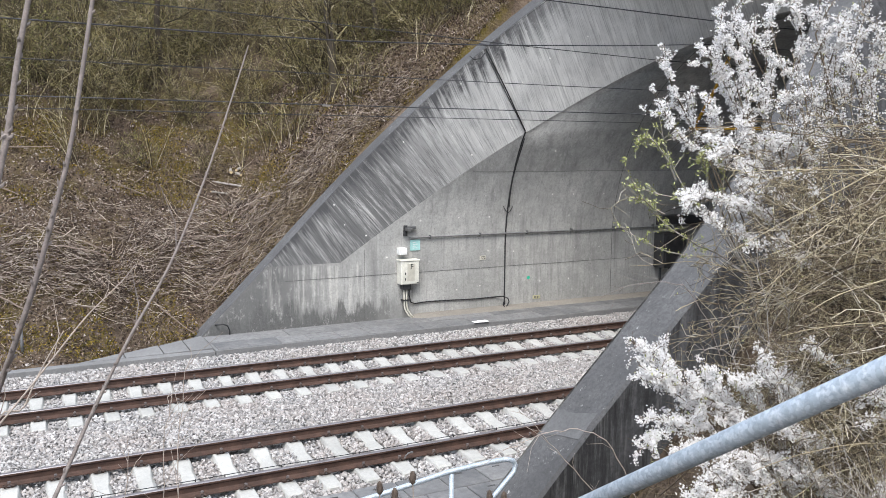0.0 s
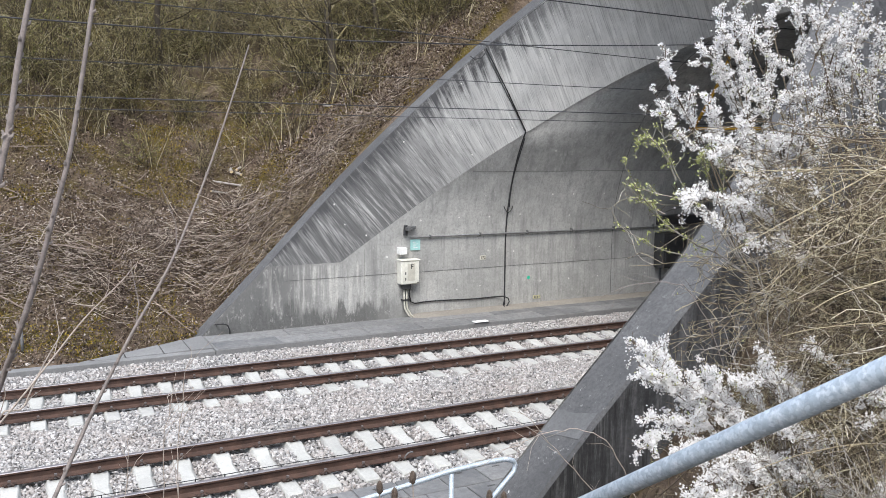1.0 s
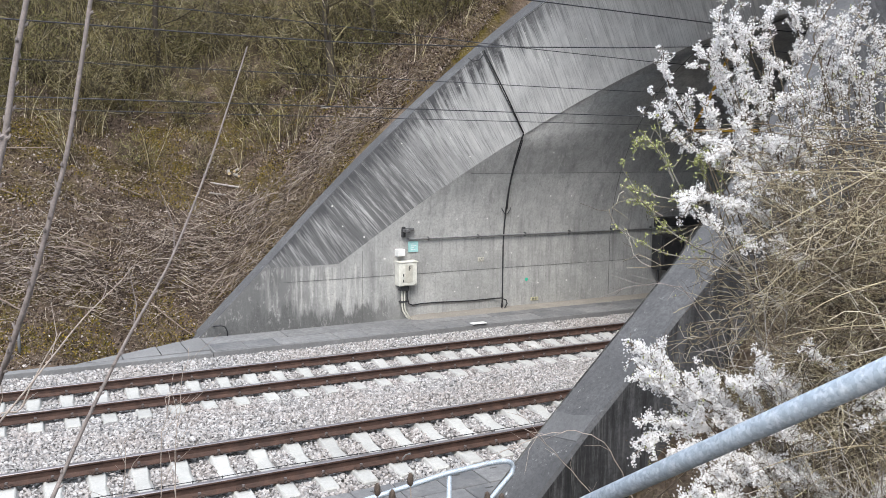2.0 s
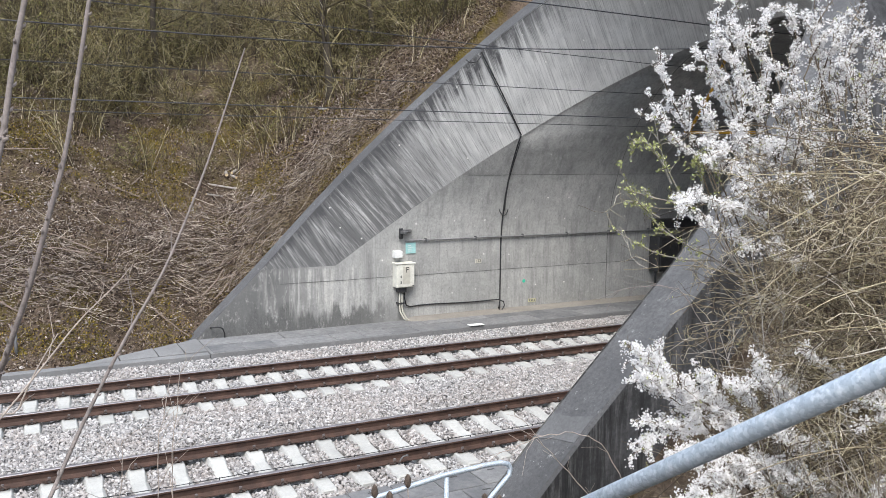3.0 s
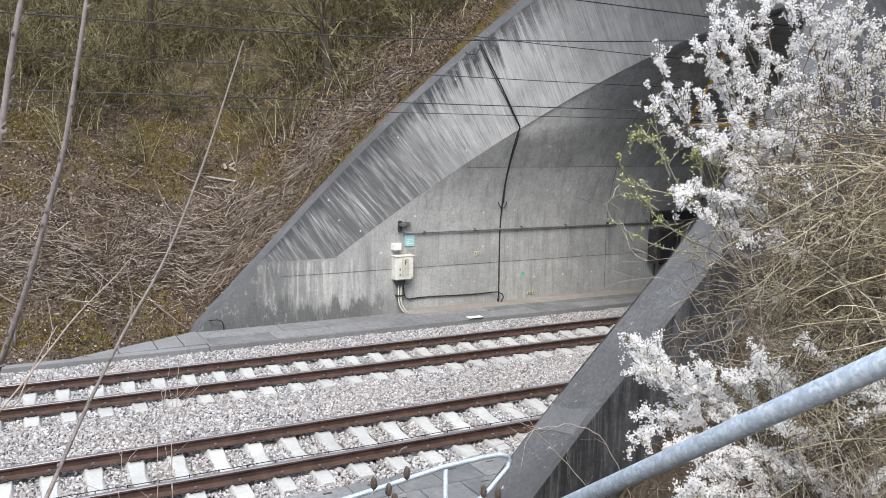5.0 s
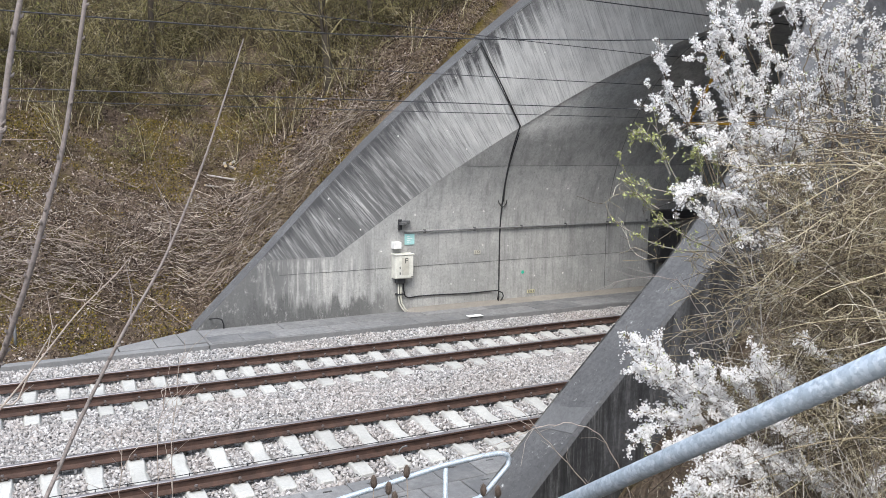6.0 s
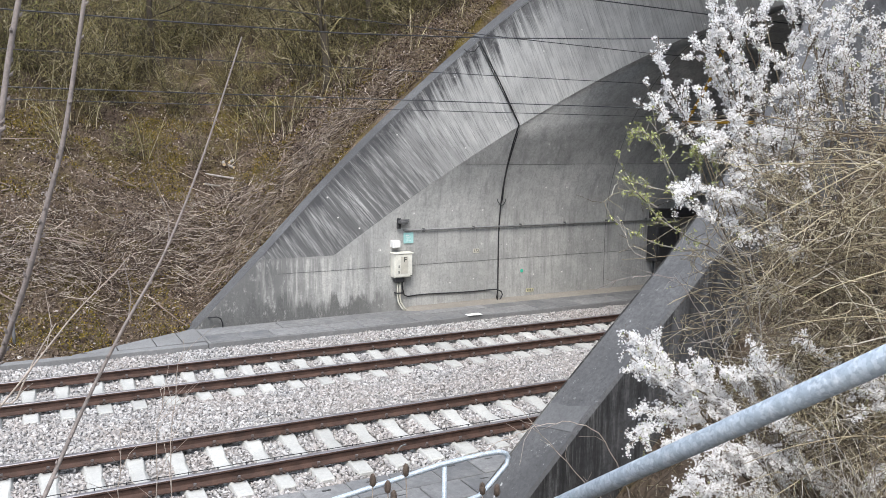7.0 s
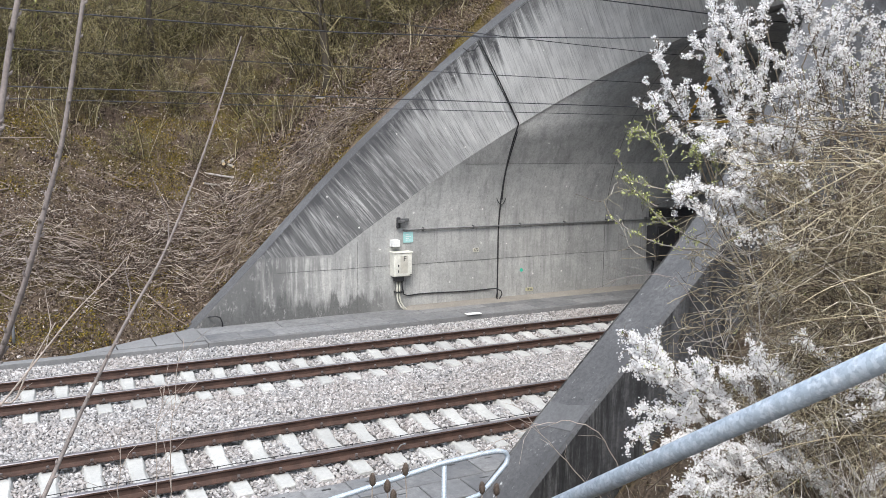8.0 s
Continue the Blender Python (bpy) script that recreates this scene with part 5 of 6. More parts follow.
def build_thicket():
    rnd = random.Random(8)
    kinds = [brush_mesh(100 + i, *k) for i, k in enumerate(((2.6, 0.30, 12, 130, 1.2), (3.6, 0.22, 12, 130, 1), (2.0, 0.50, 14, 130, 5), (3.0, 0.60, 10, 150, 1.5), (2.6, 0.16, 6, 26, 0.4)))]
    n = 0
    while n < 330:
        x = rnd.uniform(-5, 21)
        lim = wooded(x) + 0.5 * noise.noise((x * 0.9, 3.3, 0))
        y = lim - 1.6 + 14 * rnd.random() ** 1.2
        if x > 11 and y < 13 and rnd.random() < 0.6:
            continue
        edge = y < lim + 0.8
        if edge and rnd.random() < 0.35:
            continue
        st, lv = kinds[4 if edge and rnd.random() < 0.8 else rnd.randrange(5)]
        k = rnd.uniform(0.55, 1.15) * (0.8 if edge else 1.0)
        leafy = noise.noise((x * 0.3, y * 0.3, 12)) > -0.1
        sh = thing("shrub", "bare tangled shrub with olive twigs and first small leaves" if leafy else "bare tangled brown shrub on the hillside", "shrub", "hillside shrubs")
        sh.matrix_basis = pose(x, y, ground_z(x, y), rnd.uniform(-8, 8), rnd.uniform(-8, 8), rnd.uniform(0, 360)) @ Matrix.Scale(k, 4)
        tagged(new("tangle", st), kind="stuff").parent = sh
        if leafy:
            tagged(new("foliage", lv), kind="stuff").parent = sh
        n += 1
    # low scrub close above the portal's collar
    for i in range(64):
        u, d = rnd.random(), 2.3 * rnd.random()
        x, y = 10.9 + 1.5 * u + 0.9 * d, 13.6 - 3.9 * u + 0.7 * d
        st, lv = kinds[rnd.choice((0, 2, 2, 3))]
        sh = thing("shrub", "low bare tangled shrub with olive twigs above the portal", "shrub", "hillside shrubs")
        sh.matrix_basis = pose(x, y, ground_z(x, y), rnd.uniform(-8, 8), rnd.uniform(-8, 8), rnd.uniform(0, 360)) @ Matrix.Scale(rnd.uniform(0.4, 0.7), 4)
        tagged(new("tangle", st), kind="stuff").parent = sh
        if i % 3:
            tagged(new("foliage", lv), kind="stuff").parent = sh


def build_tree(x, y, height, r, seed, lean=0.0):
    rnd = np.random.default_rng(seed)
    t = thing("tree", "slender bare tree rising out of the thicket", "tree", "hillside trees", at=(x, y, ground_z(x, y)))
    tr = Sprigs()
    trunk = grow(rnd, np.array([[0, 0, -0.3]]), np.array([[lean, -0.03, 1.0]]), np.array([height]), 18, 0.055, 0.02)
    tr.twigs(trunk, r, r * 0.3, 9)
    o = new("trunk", tr.mesh("trunk", M_BARK))
    o.parent = t
    cr = Sprigs()
    a, d = along(rnd, trunk, 46, 0.15, 0.98)
    limb = grow(rnd, a, d * 0.6 + rnd.normal(0, 0.7, d.shape), rnd.uniform(0.8, 2.6, 46), 6, 0.14, 0.03)
    cr.twigs(limb, r * 0.22, 0.006, 4)
    a, d = along(rnd, limb, 420, 0.15, 1.0)
    sub = grow(rnd, a, d + rnd.normal(0, 0.6, d.shape), rnd.uniform(0.3, 1.2, 420), 4, 0.2, 0.02)
    cr.twigs(sub, 0.008, 0.003)
    o = new("crown", cr.mesh("crown", M_BRUSH))
    o.parent = t


def build_hill_wood():
    for x, y, h, r, s, ln in ((9.75, 13.6, 9, 0.15, 1, 0.01), (11.3, 13.6, 9, 0.09, 2, 0.0), (12.1, 10.4, 7, 0.06, 3, 0.0), (5.4, 20, 9, 0.13, 4, -0.04), (1.8, 22, 9, 0.12, 5, 0.03), (8.0, 22.5, 10, 0.14, 6, 0.0), (-1.0, 19, 8, 0.10, 7, 0.05), (13.2, 21, 9, 0.12, 8, -0.02)):
        build_tree(x, y, h, r, s, ln)
    # stumps and cut logs among the sticks
    for x, y, a, ln, r in ((6.55, 14.5, 1.75, 0.5, 0.05), (6.82, 14.6, 2.1, 0.45, 0.042), (6.75, 14.35, 1.4, 0.4, 0.04), (6.3, 14.0, 0.5, 0.9, 0.032), (6.0, 13.5, -0.5, 0.8, 0.028), (9.3, 13.0, 1.2, 0.4, 0.05)):
        g = Geo()
        z = ground_z(x, y) + r * 0.8
        d = Vector((math.cos(a), math.sin(a) * -1, -0.15)).normalized()
        c = Vector((x, y, z + 0.05))
        g.tube([c - d * ln / 2, c, c + d * ln / 2], r, 10)
        for i in range(len(g.s) - 2, len(g.s)):
            g.s[i] = 1
        tagged(g.ob("cut_log", [M_BLEACHED, M_CUT]), "short cut log with a pale sawn end among the brushwood", "log", "cut logs")
    p = thing("marker_post", "short grey metal post at the foot of the hillside", "post", at=(0.29, 6.85, ground_z(0.29, 6.85)))
    g = Geo()
    g.tube([(0, 0, -0.3), (0, 0, 0.56)], 0.032, 10)
    g.ob("shaft", M_CLIPGREY, p, smooth=True)
    g = Geo()
    g.tube([(0, 0, 0.56), (0, 0, 0.58)], 0.036, 10)
    g.ob("cap", M_CLIPGREY, p)


build_hill_litter()
build_thicket()
build_hill_wood()


# ---- the blossoming shrubs in front ----
def wands(rnd, base, tips, sway=0.12, k=10, arch=0.15, fan=0.0):
    """Curved branches from the base to each tip."""
    out = []
    t = np.linspace(0, 1, k)[:, None]
    for tip in tips:
        tip = np.array(tip)
        b = np.array(base) + rnd.normal(0, 0.10, 3) * np.array([1, 1, 0.2]) + (tip - np.array(base)) * np.array([fan, fan, 0])
        mid = (b + tip) / 2 + np.array([0, 0, arch]) + rnd.normal(0, sway, 3)
        p = (1 - t) ** 2 * b + 2 * t * (1 - t) * mid + t * t * tip
        p[1:-1] += rnd.normal(0, 0.012, (k - 2, 3))
        out.append(p)
    return np.array(out)


def bent(rnd, arcs, base, k=12, wobble=0.008):
    """Branches that leave a start, lean over a middle and end in a tip."""
    t = np.linspace(0, 1, k)[:, None]
    out = []
    for a, m, b in arcs:
        a, m, b = np.array(a), np.array(m), np.array(b)
        p = (1 - t) ** 2 * a + 2 * t * (1 - t) * (2 * m - (a + b) / 2) + t * t * b - base
        p[1:] += np.cumsum(rnd.normal(0, wobble, (k - 1, 3)), 0) * 0.5
        out.append(p)
    return np.array(out)


def blossom_shrub(label, seed, base, arcs, blooms, side=4, spur=(0.02, 0.075), size=0.0128, tint=0):
    """Limbs from the foot to the start of each wand, side wands, short spurs crowded with flowers."""
    rnd = np.random.default_rng(seed)
    base = np.array((*base, ground_z(*base)))
    sh = thing("blackthorn", label, "shrub", "blossoming shrubs", at=tuple(base))
    main = bent(rnd, arcs, base)
    s = Sprigs()
    t = np.linspace(0, 1, 10)[:, None]
    foot = np.array([0, 0, -0.15])
    limbs = []
    for p in main:
        m = (foot + p[0]) / 2 + np.array([0.25, -0.05, 0.1]) + rnd.normal(0, 0.1, 3)
        limbs.append((1 - t) ** 2 * foot + 2 * t * (1 - t) * m + t * t * p[0])
    s.twigs(np.array(limbs), 0.010, 0.005, 6)
    s.twigs(main, rnd.uniform(0.004, 0.007, len(main)), 0.0018, 6)
    # side wands that run beside their own
    i = np.repeat(np.arange(len(main)), side)
    n = len(i)
    at = rnd.integers(1, 9, n)
    ln = np.linalg.norm(main[i, -1] - main[i, 0], axis=1) * rnd.uniform(0.12, 0.34, n)
    way = unit(main[i, np.minimum(at + 2, 11)] - main[i, at]) + rnd.normal(0, 0.34, (n, 3)) * np.array([1, 1.3, 1])
    sub = grow(rnd, main[i, at], way, ln, 6, 0.12, 0.03)
    s.twigs(sub, 0.0032, 0.0014, 5)
    def spurs(paths, per):
        length = np.linalg.norm(np.diff(paths, axis=1), axis=2).sum(1)
        pick = rnd.choice(len(paths), int(length.sum() * per), p=length / length.sum())
        a, d = along(rnd, paths[pick], len(pick), 0.06, 1.0)
        return grow(rnd, a, d * 0.7 + rnd.normal(0, 0.75, d.shape), rnd.uniform(*spur, len(pick)), 4, 0.15, 0.02)
    sp = np.concatenate([spurs(main, 60), spurs(sub, 42)])
    s.twigs(sp, 0.0022, 0.0012)
    tagged(new("branchwork", s.mesh("branchwork", M_BUSH)), kind="stuff").parent = sh
    f = Sprigs()
    c, _ = along(rnd, sp, blooms, 0.1, 1.0)
    clump = np.array([noise.noise(Vector(p) * 20.0 + Vector((seed, 0, 0))) for p in c])
    c = np.repeat(c[clump > -0.2], 2, 0)
    f.add(*flowers(rnd, c + rnd.normal(0, 0.010, c.shape), size))
    tagged(new("blossom", f.mesh("blossom", M_PETAL)), "white five-petalled blossom", kind="stuff").parent = sh
    b = Sprigs()
    a, _ = along(rnd, sp, 40 + tint, 0.5, 1.0)
    b.add(*leaves(rnd, np.repeat(a, 3, 0) + rnd.normal(0, 0.008, (len(a) * 3, 3)), 0.020))
    tagged(new("foliage", b.mesh("foliage", M_SPRING)), kind="stuff").parent = sh
    return sh


COLUMNS = [
    ((4.78, -7.91, 4.64), (4.4, -7.97, 5.04), (4.24, -8.03, 5.38)),
    ((4.74, -7.96, 4.6), (4.42, -8.02, 4.75), (4.14, -8.08, 5.03)),
    ((4.57, -7.91, 4.87), (4.52, -7.97, 4.98), (4.52, -8.03, 5.09)),
    ((4.77, -7.96, 4.66), (4.66, -8.02, 4.88), (4.5, -8.08, 5.03)),
    ((4.85, -7.96, 4.69), (4.72, -8.02, 4.81), (4.63, -8.08, 4.93)),
    ((5.01, -8.01, 4.62), (4.87, -8.07, 5.05), (4.48, -8.13, 5.33)),
    ((5, -8.01, 4.91), (4.73, -8.07, 5.14), (4.62, -8.13, 5.22)),
    ((4.98, -8.06, 4.56), (4.9, -8.12, 5.11), (4.58, -8.18, 5.47)),
    ((4.8, -8.06, 5.27), (4.64, -8.12, 5.48), (4.69, -8.18, 5.76)),
    ((5.09, -8.01, 4.67), (4.99, -8.07, 5.19), (4.78, -8.13, 5.53)),
]
ARCHES = [
    ((4.97, -8.01, 5.36), (4.83, -8.07, 5.54), (4.86, -8.13, 5.73)),
    ((5.16, -8.06, 4.79), (5.15, -8.12, 5.2), (4.86, -8.18, 5.44)),
    ((5.04, -8.06, 5.34), (4.95, -8.12, 5.47), (4.91, -8.18, 5.62)),
    ((5.16, -8.11, 4.58), (5.05, -8.17, 5.19), (5.04, -8.23, 5.58)),
    ((5.17, -8.11, 5.48), (5.11, -8.17, 5.67), (5.32, -8.23, 5.68)),
    ((5.28, -8.16, 4.54), (5.27, -8.22, 5.12), (5.26, -8.28, 5.42)),
    ((5.35, -8.16, 5.2), (5.16, -8.22, 5.23), (5.03, -8.28, 5.31)),
    ((5.34, -8.21, 5.28), (5.27, -8.27, 5.51), (5.07, -8.33, 5.62)),
    ((5.35, -8.21, 5.02), (5.19, -8.27, 5.07), (4.99, -8.33, 4.99)),
    ((5.13, -8.16, 4.87), (4.94, -8.22, 4.98), (4.86, -8.28, 5.1)),
]
CROWN = [
    ((5.47, -8.26, 4.65), (5.5, -8.32, 5.24), (5.16, -8.38, 5.6)),
    ((5.59, -8.31, 4.86), (5.4, -8.37, 5.27), (5.27, -8.43, 5.7)),
    ((5.59, -8.36, 4.96), (5.45, -8.42, 5.35), (5.55, -8.48, 5.67)),
    ((5.46, -8.36, 5.11), (5.43, -8.42, 5.35), (5.44, -8.48, 5.42)),
    ((5.67, -8.41, 4.94), (5.6, -8.47, 5.27), (5.68, -8.53, 5.63)),
    ((5.68, -8.46, 4.96), (5.73, -8.52, 5.16), (5.81, -8.58, 5.47)),
    ((5.75, -8.46, 5.16), (5.9, -8.52, 5.36), (5.91, -8.58, 5.64)),
    ((5.33, -8.31, 5.19), (5.36, -8.37, 5.39), (5.42, -8.43, 5.56)),
    ((5.62, -8.36, 5.2), (5.66, -8.42, 5.36), (5.69, -8.48, 5.47)),
    ((5.7, -8.41, 5.12), (5.57, -8.47, 5.27), (5.41, -8.53, 5.3)),
]
SKIRT = [
    ((5.46, -8.16, 4.48), (4.91, -8.22, 4.63), (4.37, -8.28, 4.71)),
    ((5.4, -8.16, 4.46), (4.98, -8.22, 4.42), (4.67, -8.28, 4.52)),
    ((5.57, -8.21, 4.54), (5.31, -8.27, 4.67), (4.96, -8.33, 4.75)),
    ((5.4, -8.26, 4.46), (5.49, -8.32, 4.63), (5.54, -8.38, 4.76)),
    ((5.26, -8.16, 4.67), (4.9, -8.22, 4.75), (4.69, -8.28, 4.84)),
    ((5.27, -8.16, 4.54), (4.8, -8.22, 4.55), (4.53, -8.28, 4.63)),
    ((4.84, -8.36, 4.18), (4.34, -8.42, 4.35), (4.03, -8.48, 4.29)),
    ((4.88, -8.36, 4.03), (4.46, -8.42, 4.14), (4.25, -8.48, 4.25)),
    ((5.01, -8.36, 4.11), (4.66, -8.42, 4.28), (4.38, -8.48, 4.29)),
]
BUDDING = [
    ((4.78, -8.11, 3.87), (4.32, -8.17, 4.06), (4.03, -8.23, 4.29)),
    ((4.21, -8.11, 4.2), (3.98, -8.17, 4.32), (3.74, -8.23, 4.58)),
    ((4.69, -8.06, 4.16), (4.32, -8.12, 4.43), (4.07, -8.18, 4.86)),
    ((4.75, -8.11, 3.87), (4.2, -8.17, 3.95), (3.74, -8.23, 4.15)),
    ((4.63, -8.06, 4.24), (4.17, -8.12, 4.33), (3.78, -8.18, 4.42)),
    ((4.73, -8.11, 4.14), (4.68, -8.17, 4.47), (4.5, -8.23, 4.68)),
    ((4.65, -8.06, 4.38), (4.55, -8.12, 4.55), (4.45, -8.18, 4.62)),
    ((4.35, -8.06, 4.43), (4.1, -8.12, 4.7), (3.91, -8.18, 4.69)),
]
LOW = [
    ((3.9, -8.66, 3.25), (3.63, -8.72, 3.4), (3.41, -8.78, 3.53)),
    ((3.93, -8.66, 3.1), (3.7, -8.72, 3.32), (3.63, -8.78, 3.55)),
    ((4.11, -8.66, 3), (3.78, -8.72, 3.24), (3.45, -8.78, 3.34)),
    ((4.09, -8.71, 2.94), (3.78, -8.77, 3.18), (3.45, -8.83, 3.41)),
    ((4.23, -8.71, 3), (3.99, -8.77, 3.12), (3.83, -8.83, 3.29)),
    ((4.44, -8.71, 2.89), (4.16, -8.77, 3.06), (3.87, -8.83, 3.33)),
    ((4.57, -8.76, 2.92), (4.31, -8.82, 3.13), (4.06, -8.88, 3.24)),
    ((4.22, -8.66, 2.83), (3.84, -8.72, 2.96), (3.43, -8.78, 3.07)),
    ((4.17, -8.66, 2.8), (3.72, -8.72, 2.91), (3.52, -8.78, 2.88)),
    ((4.22, -8.71, 2.73), (3.89, -8.77, 2.82), (3.71, -8.83, 2.83)),
]
FRONT = [
    ((4.55, -8.71, 2.79), (4.12, -8.77, 3.05), (3.76, -8.83, 3.29)),
    ((4.91, -8.86, 2.94), (4.5, -8.92, 3.13), (4.3, -8.98, 3.36)),
    ((4.79, -8.86, 3.06), (4.49, -8.92, 3.22), (4.17, -8.98, 3.25)),
    ((4.85, -8.81, 2.34), (4.33, -8.87, 2.67), (3.92, -8.93, 2.82)),
    ((4.97, -8.81, 2.26), (4.39, -8.87, 2.53), (3.86, -8.93, 2.69)),
    ((5.03, -8.86, 2.16), (4.3, -8.92, 2.43), (3.64, -8.98, 2.61)),
    ((4.89, -8.86, 2.47), (4.53, -8.92, 2.65), (4.08, -8.98, 2.79)),
    ((5.19, -8.91, 2.19), (4.84, -8.97, 2.46), (4.51, -9.03, 2.61)),
    ((4.92, -8.91, 2.64), (4.62, -8.97, 2.81), (4.36, -9.03, 2.92)),
]
SIDE = [
    ((5.39, -9.16, 3.11), (5.08, -9.22, 3.12), (4.76, -9.28, 3.19)),
    ((5.42, -9.16, 2.9), (5.09, -9.22, 2.96), (4.8, -9.28, 3)),
    ((5.12, -8.96, 3.17), (4.85, -9.02, 3.28), (4.58, -9.08, 3.44)),
    ((5.47, -9.16, 2.41), (5.14, -9.22, 2.52), (5, -9.28, 2.44)),
    ((5.4, -9.16, 3.03), (5.16, -9.22, 3.12), (4.95, -9.28, 3.23)),
]


VEIL = [
    ((5.86, -8.51, 4.67), (5.67, -8.57, 5.03), (5.66, -8.63, 5.38)),
    ((5.98, -8.51, 4.76), (5.88, -8.57, 5.12), (5.66, -8.63, 5.53)),
    ((5.67, -8.46, 4.71), (5.62, -8.52, 5.03), (5.45, -8.58, 5.29)),
    ((5.56, -8.41, 4.63), (5.51, -8.47, 4.95), (5.35, -8.53, 5.22)),
    ((5.45, -8.36, 4.51), (5.31, -8.42, 4.91), (5.13, -8.48, 5.13)),
    ((5.21, -8.36, 4.55), (5.22, -8.42, 4.91), (5.25, -8.48, 5.1)),
    ((6.09, -8.51, 4.92), (5.83, -8.57, 5.32), (5.54, -8.63, 5.49)),
    ((5.31, -8.36, 5.46), (5.37, -8.42, 5.61), (5.42, -8.48, 5.75)),
    ((5.54, -8.41, 5.47), (5.63, -8.47, 5.63), (5.62, -8.53, 5.77)),
    ((5.17, -8.26, 4.38), (5.18, -8.32, 4.83), (5.12, -8.38, 4.98)),
]
HAZE = [
    ((5.14, -8.36, 3.94), (4.89, -8.42, 4.16), (4.54, -8.48, 4.36)),
    ((5.25, -8.46, 4.03), (4.99, -8.52, 4.24), (4.63, -8.58, 4.41)),
    ((5.27, -8.46, 3.82), (4.84, -8.52, 3.97), (4.4, -8.58, 4)),
    ((5.29, -8.56, 4.2), (5.02, -8.62, 4.4), (4.72, -8.68, 4.48)),
    ((5.26, -8.56, 3.8), (4.95, -8.62, 3.94), (4.7, -8.68, 4.07)),
]


def sprig_shrub():
    rnd = np.random.default_rng(77)
    base = np.array((5.7, -8.40, ground_z(5.7, -8.40)))
    sh = thing("budding_shrub", "thorny shrub with small yellow-green opening leaves", "shrub", at=tuple(base))
    main = bent(rnd, BUDDING, base)
    s = Sprigs()
    fork = np.array((4.85, -8.3, 3.75)) - base
    s.twigs(wands(rnd, (0, 0, -0.15), [fork] * 3, 0.06), 0.014, 0.007, 6)
    s.twigs(np.stack([np.linspace(fork, p[0], 6) for p in main[[0, 2, 3, 4, 5]]]), 0.007, 0.005, 6)
    s.twigs(main, 0.0068, 0.0024, 6)
    a, d = along(rnd, main, 80, 0.15, 0.97)
    tw = grow(rnd, a, d + rnd.normal(0, 0.55, d.shape), rnd.uniform(0.04, 0.15, 80), 4, 0.12)
    s.twigs(tw, 0.0032, 0.0018)
    tagged(new("branchwork", s.mesh("branchwork", M_BLEACHED)), kind="stuff").parent = sh
    l = Sprigs()
    a1, _ = along(rnd, main, 150, 0.15, 1.0)
    c = np.concatenate([a1, along(rnd, tw, 150, 0.2, 1.0)[0], tw[:, -1], main[:, -1]])
    l.add(*leaves(rnd, np.repeat(c, 5, 0) + rnd.normal(0, 0.007, (len(c) * 5, 3)), 0.0185))
    tagged(new("foliage", l.mesh("foliage", M_SPRING)), kind="stuff").parent = sh


